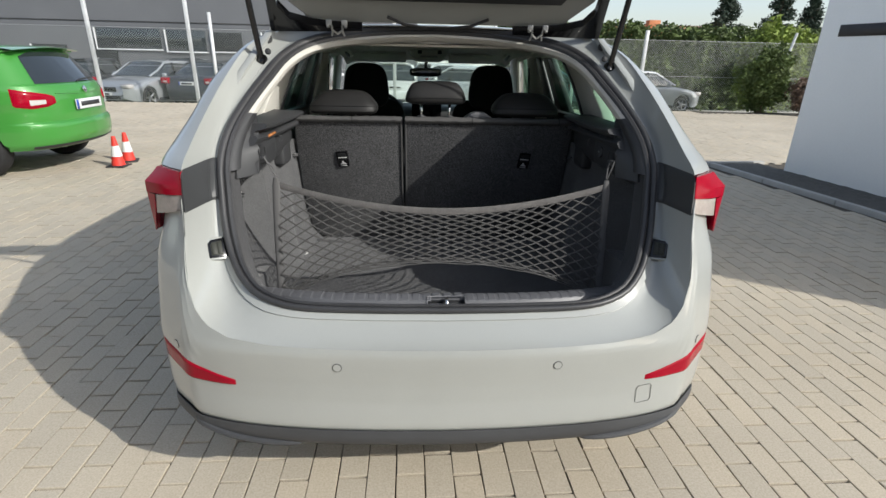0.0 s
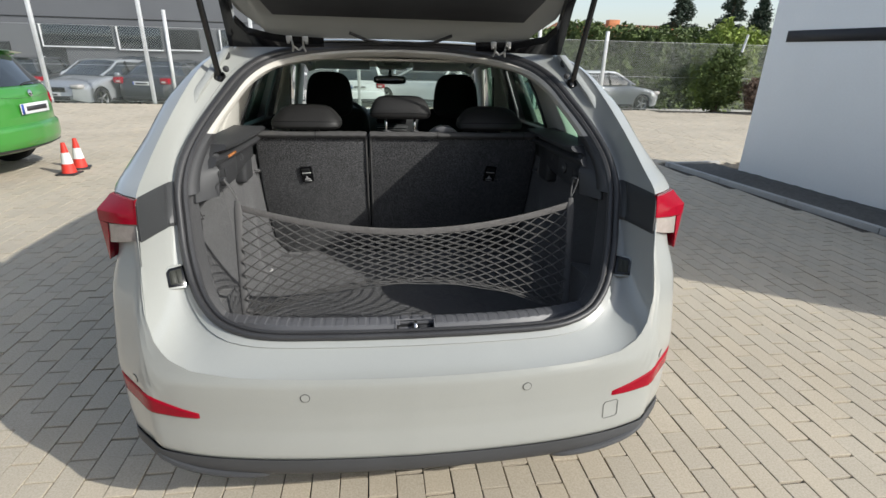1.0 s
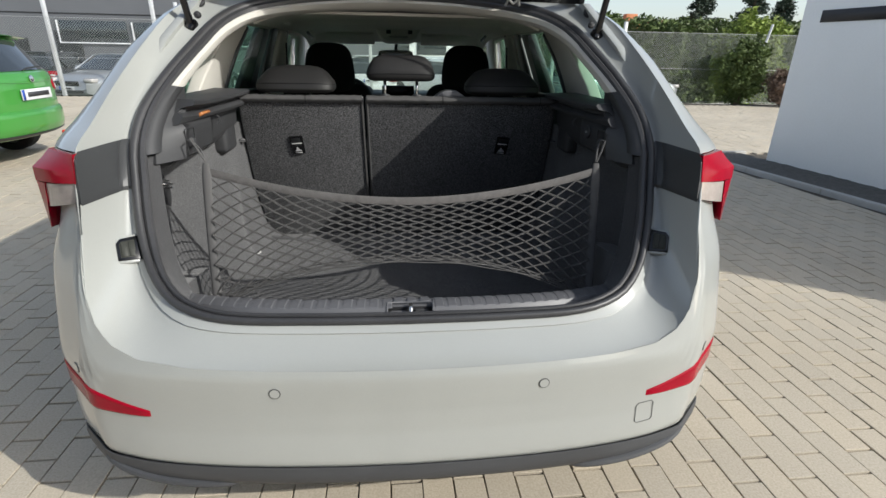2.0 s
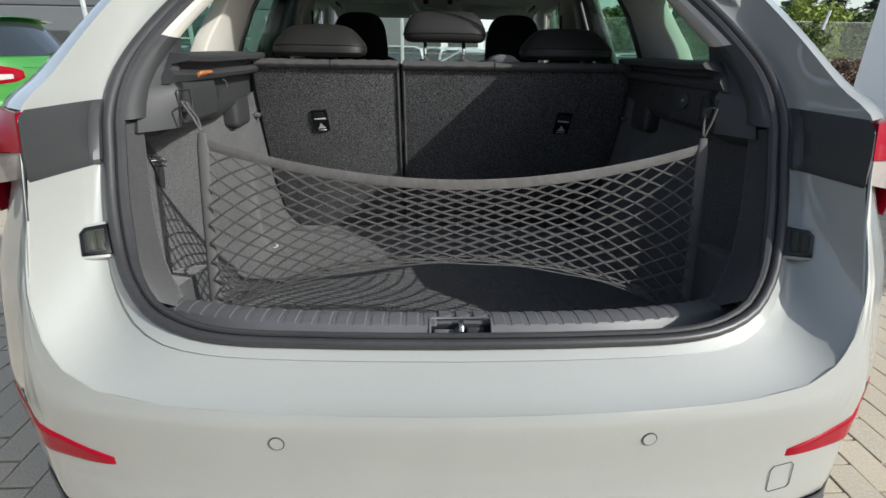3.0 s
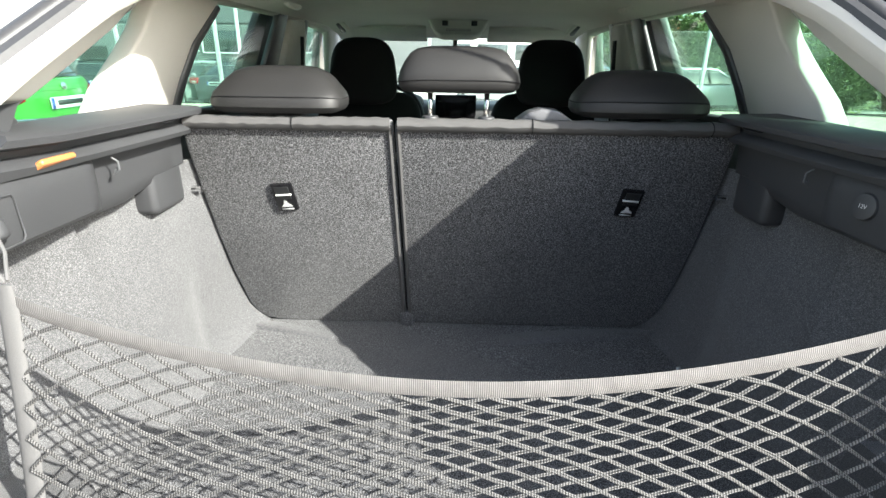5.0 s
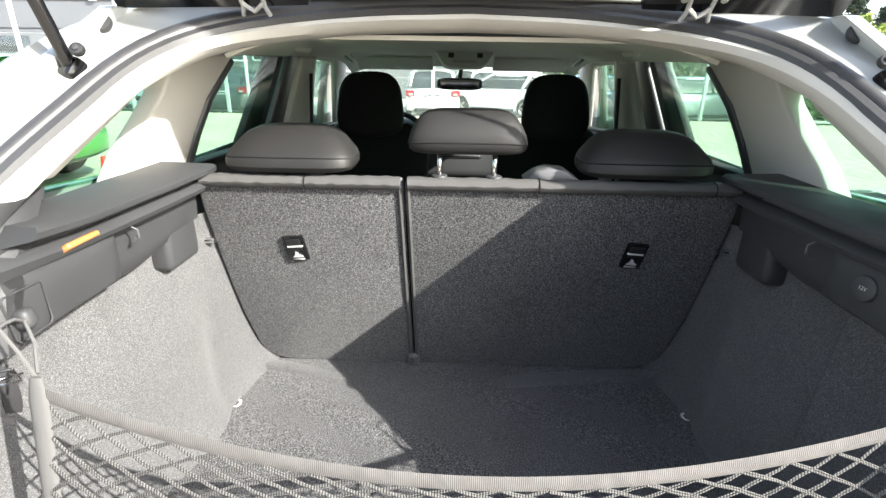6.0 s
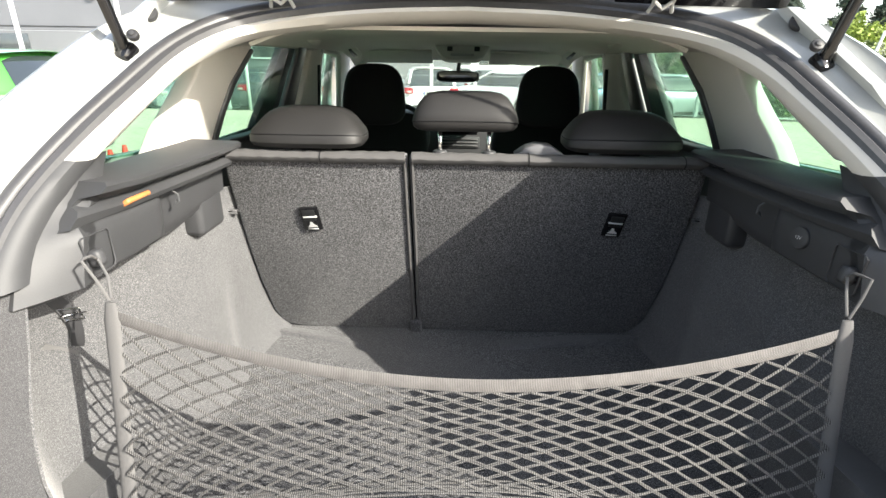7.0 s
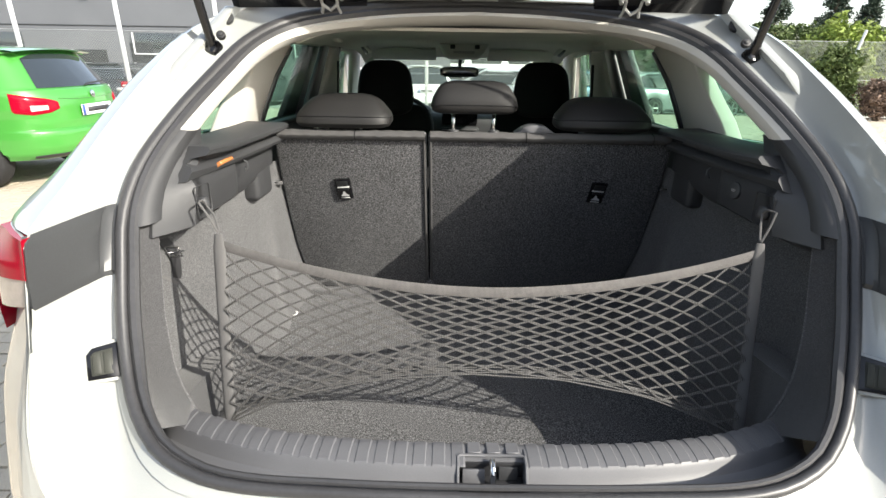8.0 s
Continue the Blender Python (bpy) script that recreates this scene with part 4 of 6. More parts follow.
    # strap with a buckle hanging in the pocket
    def webbing(line, w, t, n=28):
        """A flat belt along a line, its width lying fore and aft."""
        pts = resample(line, n)
        rows = []
        for i, p in enumerate(pts):
            d = (pts[min(i + 1, n - 1)] - pts[max(i - 1, 0)]).normalized()
            side = Vector((0.35, 0.94, 0.0))
            side = (side - d * side.dot(d)).normalized()
            nn = d.cross(side)
            rows.append([p + side * w + nn * t, p - side * w + nn * t, p - side * w - nn * t, p + side * w - nn * t])
        return loft(rows, close_u=True)
    strap = part("strap", webbing([(-0.764, 0.625, 0.995), (-0.760, 0.640, 0.96), (-0.750, 0.655, 0.925), (-0.743, 0.665, 0.895), (-0.742, 0.667, 0.86), (-0.748, 0.665, 0.825), (-0.760, 0.660, 0.808), (-0.772, 0.653, 0.822), (-0.776, 0.635, 0.850)], 0.013, 0.0012), RUBBER, car, "black strap with a metal buckle")
    part("strap_end", webbing([(-0.762, 0.600, 0.862), (-0.760, 0.617, 0.846), (-0.754, 0.640, 0.826), (-0.750, 0.655, 0.812)], 0.014, 0.003, 12), SLEEVE, strap, "grey padded strap end")
    part("buckle", tube([(-0.750, 0.647, 0.918), (-0.736, 0.677, 0.908), (-0.730, 0.681, 0.884), (-0.744, 0.651, 0.894)], 0.0028, 6, True), CHROME, strap)
    part("buckle_bar", tube([(-0.746, 0.643, 0.906), (-0.728, 0.685, 0.895)], 0.0024, 6), CHROME, strap)
    # sill trim: a flat ribbed plate behind the seal, notched for the latch
    prof = [(0.184, 0.655), (0.205, 0.659), (0.213, 0.668), (0.2175, 0.677), (0.2215, 0.6815), (0.228, 0.683), (0.240, 0.6835), (0.252, 0.683), (0.266, 0.681), (0.279, 0.678), (0.286, 0.674), (0.290, 0.664), (0.292, FLOOR_Z - 0.01)]
    notch = [(0.184, 0.655), (0.198, 0.648), (0.204, 0.642), (0.212, 0.640), (0.220, 0.640), (0.236, 0.640), (0.240, 0.642), (0.242, 0.675), (0.266, 0.681), (0.279, 0.678), (0.286, 0.674), (0.290, 0.664), (0.292, FLOOR_Z - 0.01)]

    def sill_at(x, y, z):
        f = abs(x) / 0.60
        end = max(0.0, (f - 1.03) / 0.07)
        return Vector((x, y + 0.098 * f ** 3.2 + 0.015 * f * f, z - 0.026 * f ** 3 - 0.014 * end * end))
    xs = sorted({round(0.660 * i / 64, 4) for i in range(-64, 65) if not -0.062 < 0.660 * i / 64 < 0.078} | {-0.0535, -0.0505, 0.0, 0.0655, 0.0685})
    seal_low = [p for p in SEAL if p.x < 0.67 and p.z < 1]
    rows = []
    for x in xs:
        row = [sill_at(x, y, z) for y, z in (notch if -0.052 < x < 0.067 else prof)]
        y0 = float(np.interp(abs(x), [p.x for p in seal_low], [p.y for p in seal_low]))
        z0 = float(np.interp(abs(x), [p.x for p in seal_low], [p.z for p in seal_low]))
        rows.append([Vector((x, y0 + 0.012, z0 - 0.004))] + row)
    sill = part("sill_trim", loft(rows), SILLPLASTIC, car, "ribbed grey plastic sill trim of the boot", sharp=30)

    def rib(x, w):
        line = [(0.2225, 0.6822), (0.240, 0.6838), (0.266, 0.6813), (0.279, 0.6783), (0.2855, 0.6745), (0.2885, 0.668)]
        rows = []
        for d, h in ((-w, -0.001), (-w + 0.0014, 0.0010), (w - 0.0035, 0.0014), (w, -0.001)):
            rows.append([sill_at(x + d, line[0][0] - 0.002, line[0][1] - 0.001)] + [sill_at(x + d, y, z + h) + Vector((0, h * (k > 3), 0)) for k, (y, z) in enumerate(line)])
        return loft(rows)
    for i in range(-18, 18):
        x = 0.0343 * i + 0.0165
        if -0.04 < x < 0.06 or 0.155 < x < 0.165:
            continue
        part("sill_rib", rib(x, 0.0128), SILLPLASTIC, sill, sharp=20)
    for x in (-0.035, 0.0, 0.035):
        part("sill_rib", box((x + 0.012, 0.268, 0.6815), (0.024, 0.032, 0.003), 0.001, 1, m=Euler((radians(-9), 0, 0)).to_matrix().to_4x4()), SILLPLASTIC, sill)
    # latch in its notch
    part("latch_recess", box((0.0075, 0.222, 0.6425), (0.115, 0.036, 0.004), 0.001), RUBBER, sill, "dark recess of the boot latch")
    part("latch_back", box((0.0075, 0.2395, 0.659), (0.114, 0.004, 0.030), 0.001), RUBBER, sill)
    part("latch_frame", tube([(-0.0525, 0.203, 0.660), (-0.0525, 0.222, 0.6835), (-0.0525, 0.242, 0.6845), (-0.048, 0.246, 0.6845), (0.063, 0.246, 0.6845), (0.0675, 0.242, 0.6845), (0.0675, 0.222, 0.6835), (0.0675, 0.203, 0.660)], 0.0026, 6), SILLPLASTIC, sill)
    part("latch_bar", tube([(0.009, 0.213, 0.646), (0.009, 0.213, 0.676), (0.009, 0.218, 0.681), (0.009, 0.237, 0.681)], 0.0058, 10), CHROME, sill, "chrome latch striker")
    part("latch_plate", box((-0.024, 0.226, 0.656), (0.040, 0.006, 0.026), 0.002, m=Euler((radians(-20), 0, 0)).to_matrix().to_4x4()), SILLPLASTIC, sill)
    part("latch_side", box((0.038, 0.232, 0.657), (0.034, 0.004, 0.026), 0.002, m=Euler((radians(-12), 0, 0)).to_matrix().to_4x4()), PLASTIC, sill)
    # plastic flange beside the seal at the ledges
    for s in (1, -1):
        rows = []
        for k in range(15):
            z = 0.997 + 0.193 * k / 14
            p = seal_at(z)
            b = Vector((float(np.interp(z, [1.0, 1.085, 1.10, 1.12, 1.19], [0.636, 0.629, 0.650, 0.640, 0.675])), float(np.interp(z, [1.0, 1.09, 1.14, 1.19], [0.582, 0.600, 0.67, 0.74])), z))
            a = Vector((p.x - 0.046, p.y + 0.040, z))
            rows.append([Vector((s * v.x, v.y, v.z)) for v in (a + Vector((0.012, 0.004, 0)), a, a.lerp(b, 0.3), a.lerp(b, 0.7), b, b + Vector((0.006, 0.03, 0)))])
        part("ledge_flange", loft(rows, thick=0.003), PLASTIC, car)


boot()


# ---- rear seat ----
def rear_seat():
    tilt = Euler((SEAT_TILT, 0, 0)).to_matrix().to_4x4()
    for x0, x1 in ((-0.622, -0.1475), (-0.1415, 0.622)):
        if x0 < -0.5:
            poly = [(x1, 0.464), (x1, 1.118)] + [(-x, z) for z, x in SEAT_SIDE[::-1]]
        else:
            poly = [(x0, 0.464)] + [(x, z) for z, x in SEAT_SIDE] + [(x0, 1.118)]
        pts = [Vector((x, seat_y(z), z)) for x, z in poly]
        bk = part("seat_back", prism(pts, Vector((0, 0.035, 0.014)), bevel=0.008, segs=3), CARPET, car, "carpet covered rear seat back")
        # fabric roll along the top
        roll = [Vector((x0 + 0.006 + (x1 - x0 - 0.012) * i / 30, seat_y(1.118) + 0.010 + 0.0012 * math.sin(i * 1.7 + x0), 1.120 + 0.0012 * math.sin(i * 2.3))) for i in range(31)]
        part("top_roll", tube(roll, 0.021, 10, flat=0.75), ROLLFABRIC, bk, "grey fabric roll along the top")
        # stitches across the roll
        for x in ((-0.37,) if x0 < -0.5 else (0.165, 0.56)):
            part("roll_seam", tube([(x, seat_y(1.118) + 0.010 + 0.0215 * math.cos(a), 1.120 + 0.0165 * math.sin(a)) for a in np.linspace(-0.6, math.pi + 0.9, 14)], 0.0012, 5), FABRIC, bk)
        # padded front
        part("backrest", box((0.5 * (x0 + x1), seat_y(0.80) + 0.125, 0.80), (x1 - x0 - 0.01, 0.14, 0.60), 0.05, 4, m=tilt), FABRIC, bk)
        # piping beside the split
        xs = x1 - 0.007 if x0 < -0.5 else x0 + 0.007
        part("piping", tube([(xs, seat_y(z) + 0.001, z) for z in np.linspace(0.46, 1.11, 14)], 0.0055, 6), ROLLFABRIC, bk)
    part("split_tab", box((-0.146, seat_y(0.475) - 0.004, 0.478), (0.038, 0.030, 0.080), 0.012, 3, m=tilt), CARPET, car)
    part("seat_cushion", box((0, 1.80, 0.60), (1.25, 0.52, 0.22), 0.06, 4), FABRIC, car)
    # child seat anchor pockets
    for s in (1, -1):
        z = 0.930
        m = Euler((SEAT_TILT, radians(4 * s), 0)).to_matrix().to_4x4()
        c = Vector((s * 0.430, seat_y(z) - 0.003, z))
        rim = part("anchor_frame", box(c, (0.054, 0.008, 0.084), 0.004, m=m), BLACKGLOSS, car, "black anchor pocket in the seat back")
        # no hollow is cut: a near-black plate gives the shade inside the pocket
        part("pocket", box(c + m @ Vector((0.002 * s, -0.003, 0.014)), (0.036, 0.006, 0.038), 0.002, m=m), DARKWALL, rim)
        part("anchor_bar", box(c + m @ Vector((0, -0.006, 0.010)), (0.040, 0.004, 0.0045), 0.001, m=m), PALEMETAL, rim)
        part("symbol_mark", prism([c + m @ Vector((x, -0.0055, zz)) for x, zz in ((-0.014, -0.028), (0.014, -0.028), (0.013, -0.024), (0.004, -0.017), (0.002, -0.010), (-0.004, -0.008), (-0.006, -0.018))], Vector((0, -0.001, 0))), DIMPRINT, rim)
        part("print_bar", box(c + m @ Vector((0, -0.0055, -0.035)), (0.030, 0.001, 0.003), 0.0, m=m), DIMPRINT, rim)
    # headrests: padded blocks with a flat foot, narrowing upward
    def pad(c, sections, n=36):
        rows = []
        for z, w, d, dy in sections:
            ring = []
            for k in range(n):
                a = 2 * math.pi * k / n
                ca, sa = math.cos(a), math.sin(a)
                ring.append(Vector(c) + Vector((0.5 * w * math.copysign(abs(ca) ** 0.5, ca), dy + 0.5 * d * math.copysign(abs(sa) ** 0.5, sa), z)))
            rows.append(ring)
        bm = loft(rows, close_u=True)
        bm.verts.ensure_lookup_table()
        bm.faces.new([bm.verts[k] for k in range(n)])
        bm.faces.new([bm.verts[len(bm.verts) - n + k] for k in range(n)])
        return bm

    def seam(c, w, d, dy, z, n=40):
        pts = []
        for k in range(n):
            a = 2 * math.pi * k / n
            ca, sa = math.cos(a), math.sin(a)
            pts.append(Vector(c) + Vector((0.5 * w * math.copysign(abs(ca) ** 0.5, ca), dy + 0.5 * d * math.copysign(abs(sa) ** 0.5, sa), z + 0.006 * abs(ca) ** 3 * -1)))
        return tube(pts, 0.0016, 5, True)
    for s in (1, -1):
        c = (s * 0.410, 1.190, 1.142)
        hr = part("rear_headrest", pad(c, [(0.0, 0.262, 0.13, 0.0), (0.004, 0.286, 0.15, 0.0), (0.014, 0.300, 0.166, 0.0), (0.028, 0.300, 0.168, 0.002), (0.042, 0.290, 0.160, 0.006), (0.056, 0.266, 0.146, 0.012), (0.073, 0.236, 0.128, 0.018), (0.085, 0.206, 0.108, 0.022), (0.094, 0.165, 0.08, 0.025), (0.098, 0.11, 0.05, 0.026), (0.099, 0.04, 0.02, 0.026)]), LEATHER, car, "black padded rear headrest pushed right down")
        part("seam", seam(c, 0.297, 0.166, 0.004, 0.036), FABRIC, hr)
        part("headrest_foot", box((s * 0.410, 1.19, 1.136), (0.10, 0.05, 0.02), 0.004), PLASTIC, hr)
    c = (0.0, 1.155, 1.190)
    hr = part("rear_headrest", pad(c, [(0.84 * z, w, d, dy) for z, w, d, dy in [(0.0, 0.215, 0.05, 0.0), (0.004, 0.245, 0.075, 0.0), (0.014, 0.264, 0.092, 0.0), (0.032, 0.268, 0.098, 0.0), (0.055, 0.258, 0.096, 0.004), (0.078, 0.238, 0.088, 0.010), (0.097, 0.214, 0.072, 0.015), (0.108, 0.185, 0.054, 0.018), (0.114, 0.13, 0.034, 0.02), (0.115, 0.05, 0.015, 0.02)]]), LEATHER, car, "black middle headrest raised on two chrome posts")
    part("seam", seam(c, 0.268, 0.0985, 0.0, 0.028), FABRIC, hr)
    for x in (-0.063, 0.063):
        part("headrest_post", tube([(x, 1.15, 1.10), (x, 1.152, 1.21)], 0.006, 8), CHROME, hr)
        part("post_collar", disc((x, 1.148, 1.132), (0, 0, 1), 0.019, 0.016, 16, 0.004), PLASTIC, hr)
    part("belt_guide", prism([Vector((x, 1.15, z)) for x, z in ((0.13, 1.128), (0.16, 1.15), (0.185, 1.158), (0.225, 1.155), (0.265, 1.128))], Vector((0, 0.06, 0)), bevel=0.006), SILLPLASTIC, car, "grey plastic belt outlet on the seat back")


rear_seat()


# ---- cabin ----
def cabin():
    # light trim ring inside the seal, from the ledges over the top
    start, mid = ([i for i, p in enumerate(SEAL) if p.z > z][0] for z in (0.995, 1.188))
    n = len(SEAL)
    rings = []
    for off, fwd in ((0.026, 0.008), (0.030, 0.0), (0.050, 0.004), (0.070, 0.03), (0.080, 0.075), (0.078, 0.13)):
        wide, slim = seal_loop(off, fwd), seal_loop(0.026 + (off - 0.026) * 0.55, fwd * 0.42)
        loop = [a.lerp(b, min(1.0, max(0.0, (1.46 - a.z) / 0.14))) for a, b in zip(wide, slim)]
        rings.append([loop[i] for i in range(start, 2 * (n - 1) - start + 1)])
    k = mid - start
    part("boot_surround", loft([r[k:-k] for r in rings], thick=0.003), BEIGE, car, "beige trim ring inside the boot opening")
    for piece in ([r[:k + 1] for r in rings], [r[-k - 1:] for r in rings]):
        part("ledge_cheek", loft(piece, thick=0.003), PLASTIC, car)
    # roof lining with rounded edges
    rows = []
    for y, z, w in ((1.22, 1.437, 0.56), (1.40, 1.445, 0.60), (1.8, 1.448, 0.62), (2.2, 1.447, 0.62), (2.6, 1.44, 0.62), (2.8, 1.415, 0.62), (2.96, 1.365, 0.62)):
        rows.append([Vector((w * t, y, z - 0.30 * max(0, abs(t) - 0.70) ** 1.6)) for t in [k / 12 for k in range(-12, 13)]])
    part("roof_lining", loft(rows, thick=0.01), LINING, car, "beige fabric roof lining")
    for s in (1, -1):
        def wall(y, z, o=0.0):
            return Vector((s * (0.735 - 0.33 * max(0, z - 1.1) - o), y, z))
        def trim(name, poly, mat_, t=0.03, o=0.0, label=""):
            part(name, prism([wall(y, z, o) for y, z in poly], Vector((s * t, 0, 0)), bevel=0.008, segs=3), mat_, car, label)
        trim("c_pillar_trim", [(1.00, 1.135), (1.30, 1.10), (1.32, 1.2), (1.36, 1.28), (1.45, 1.37), (1.45, 1.44), (1.19, 1.44), (1.15, 1.36), (1.13, 1.31), (1.09, 1.26), (1.03, 1.195)], BEIGE, 0.05, 0.0, "beige pillar trim")
        trim("opening_trim", [(0.69, 1.192), (0.822, 1.19), (0.91, 1.24), (1.025, 1.308), (1.09, 1.362), (1.17, 1.44), (1.10, 1.44), (0.97, 1.385), (0.86, 1.305), (0.74, 1.22)], BEIGE, 0.03, 0.004, "beige trim beside the boot opening")
        trim("ledge_cap", [(0.60, 1.12), (0.80, 1.12), (0.80, 1.16), (0.77, 1.188), (0.69, 1.191)], PLASTIC, 0.03, 0.008)
        trim("window_header", [(1.10, 1.385), (1.60, 1.392), (2.1, 1.392), (2.6, 1.375), (2.95, 1.34), (2.95, 1.42), (2.3, 1.48), (1.10, 1.47)], BEIGE, 0.05, 0.005)
        trim("b_pillar_trim", [(2.05, 0.6), (2.36, 0.6), (2.34, 1.12), (2.25, 1.39), (2.08, 1.39), (2.06, 1.12)], BEIGE, 0.03, 0.01)
        trim("door_frame", [(1.87, 1.05), (1.98, 1.05), (2.02, 1.12), (2.03, 1.40), (1.92, 1.40), (1.86, 1.16)], DARKTRIM, 0.02, 0.006)
        trim("front_door_frame", [(2.36, 1.05), (2.44, 1.05), (2.40, 1.20), (2.30, 1.40), (2.24, 1.40)], DARKTRIM, 0.02, 0.006)
        trim("a_pillar_trim", [(3.00, 1.02), (3.25, 1.0), (2.95, 1.37), (2.66, 1.385)], BEIGE, 0.03, 0.006)
        trim("rear_door_frame", [(1.28, 1.12), (1.315, 1.12), (1.335, 1.2), (1.37, 1.28), (1.46, 1.375), (1.44, 1.385), (1.34, 1.29), (1.30, 1.2)], DARKTRIM, 0.02, 0.008)
        trim("door_card", [(1.28, 0.45), (3.1, 0.45), (3.1, 1.03), (2.3, 1.085), (1.28, 1.118)], PLASTIC, 0.04, -0.01, "dark plastic door lining")
        trim("door_top", [(1.26, 1.100), (2.3, 1.075), (3.1, 1.02), (3.1, 1.035), (2.3, 1.092), (1.26, 1.125)], LEATHER, 0.05, 0.02)
        # glass
        for name, poly in (("quarter_window", [(0.84, 1.15), (1.24, 1.12), (1.34, 1.38), (1.17, 1.37)]), ("rear_door_window", [(1.29, 1.11), (1.95, 1.09), (1.99, 1.40), (1.46, 1.40)]), ("front_door_window", [(2.33, 1.07), (3.06, 1.02), (2.72, 1.39), (2.24, 1.40)])):
            q = [Vector((s * (0.80 - 0.36 * max(0, z - 1.1)), y, z)) for y, z in poly]
            g = part(name, prism(q, Vector((s * 0.004, 0, 0))), TINT, car, "green tinted car window")
            g.visible_shadow = name == "quarter_window"
        # grab handles and door mirrors
        # solid dark box behind the front handle, coloured as the shade in its hollow
        part("handle_shade", box((s * 0.570, 2.655, 1.402), (0.024, 0.14, 0.044), 0.008, m=Euler((radians(-14), 0, 0)).to_matrix().to_4x4()), DARKTRIM, car)
        part("grab_handle", tube(resample([(s * 0.575, 2.58, 1.425), (s * 0.548, 2.60, 1.40), (s * 0.542, 2.66, 1.385), (s * 0.55, 2.72, 1.378), (s * 0.575, 2.75, 1.395)], 12), 0.011, 8), LINING, car)
        part("grab_handle", tube(resample([(s * 0.565, 1.72, 1.445), (s * 0.55, 1.74, 1.42), (s * 0.545, 1.81, 1.412), (s * 0.55, 1.88, 1.42), (s * 0.565, 1.90, 1.445)], 12), 0.011, 8), LINING, car)
        mr = part("door_mirror", cushion((s * 0.98, 2.93, 1.06), (0.20, 0.12, 0.14), 3.5), PAINT, car, "pale grey door mirror")
        part("mirror_glass", box((s * 0.98, 2.875, 1.06), (0.16, 0.01, 0.11), 0.004), CHROME, mr)
        part("coat_hook", box((s * 0.605, 1.50, 1.415), (0.012, 0.025, 0.02), 0.004), PLASTIC, car)
        # front seats
        def taper(p):
            q = Vector(p)
            q.x *= 1.0 - 0.10 * q.z / 0.13
            return q
        part("front_headrest", cushion((s * 0.418, 2.36, 1.195), (0.295, 0.12, 0.285), 3.4, m=Euler((radians(-10), 0, 0)).to_matrix().to_4x4(), shape=taper), FABRIC, car, "black front seat headrest joined to the backrest")
        part("front_backrest", cushion((s * 0.410, 2.42, 0.80), (0.50, 0.16, 0.62), 5.0, m=Euler((radians(-14), 0, 0)).to_matrix().to_4x4()), FABRIC, car, "black fabric front backrest")
        part("front_cushion", box((s * 0.400, 2.74, 0.52), (0.50, 0.50, 0.18), 0.06, 4), FABRIC, car)
        part("belt", prism([Vector((s * 0.665, 2.12, 0.65)), Vector((s * 0.665, 2.165, 0.65)), Vector((s * 0.622, 2.175, 1.33)), Vector((s * 0.622, 2.13, 1.33))], Vector((s * 0.002, 0, 0))), FABRIC, car)
    # ceiling console, mirror, dash, wheel, windscreen
    con = part("ceiling_console", prism([Vector((x, 2.62, z)) for x, z in ((-0.145, 1.435), (0.155, 1.435), (0.115, 1.375), (0.09, 1.362), (-0.08, 1.362), (-0.105, 1.375))], Vector((0, 0.22, -0.02)), bevel=0.012, segs=3), LINING, car, "beige ceiling console")
    for x in (-0.06, 0.08):
        part("console_button", box((x, 2.617, 1.412), (0.028, 0.008, 0.022), 0.002), PLASTIC, con)
    part("console_light", box((0.005, 2.617, 1.383), (0.12, 0.008, 0.012), 0.003), CLEARLENS, con)
    mirror = part("inner_mirror", cushion((-0.015, 2.80, 1.272), (0.24, 0.035, 0.062), 4.0), PLASTIC, car, "dark inner mirror")
    part("mirror_glass", box((-0.015, 2.781, 1.272), (0.21, 0.006, 0.045), 0.002), CHROME, mirror)
    part("mirror_stem", tube([(-0.005, 2.93, 1.37), (-0.015, 2.82, 1.29)], 0.012, 8), PLASTIC, mirror)
    for s in (1, -1):
        part("sun_visor", box((s * 0.36, 2.85, 1.372), (0.40, 0.16, 0.016), 0.006, m=Euler((radians(-22), 0, 0)).to_matrix().to_4x4()), LINING, car)
    part("dashboard", box((0, 3.24, 0.85), (1.42, 0.42, 0.30), 0.07, 4), PLASTIC, car, "dark dashboard")
    part("instrument_hood", cushion((-0.37, 3.10, 1.0), (0.36, 0.16, 0.12), 3.0), PLASTIC, car)
    part("dash_screen", box((0.0, 3.04, 0.985), (0.24, 0.02, 0.14), 0.006), BLACKGLOSS, car)
    vent = part("dash_vent", box((0.0, 3.03, 0.875), (0.26, 0.02, 0.07), 0.005), DARKTRIM, car)
    for k in range(3):
        part("vent_slat", box((0.0, 3.018, 0.855 + 0.02 * k), (0.24, 0.012, 0.004), 0.001), STEEL, vent)
    sw = part("steering_wheel", tube([(-0.37 + 0.185 * math.cos(a), 2.86 + 0.06 * math.sin(a), 0.93 + 0.175 * math.sin(a)) for a in [2 * math.pi * k / 36 for k in range(36)]], 0.015, 10, True), LEATHER, car, "black steering wheel with pale spokes")
    part("wheel_hub", cushion((-0.37, 2.88, 0.93), (0.18, 0.06, 0.14), 3.0), PLASTIC, sw)
    for a in (0.2, math.pi - 0.2, -math.pi / 2):
        part("wheel_spoke", tube([(-0.37 + 0.07 * math.cos(a), 2.87, 0.93 + 0.06 * math.sin(a)), (-0.37 + 0.18 * math.cos(a), 2.86 + 0.06 * math.sin(a), 0.93 + 0.17 * math.sin(a))], 0.014, 8), STEEL, sw)
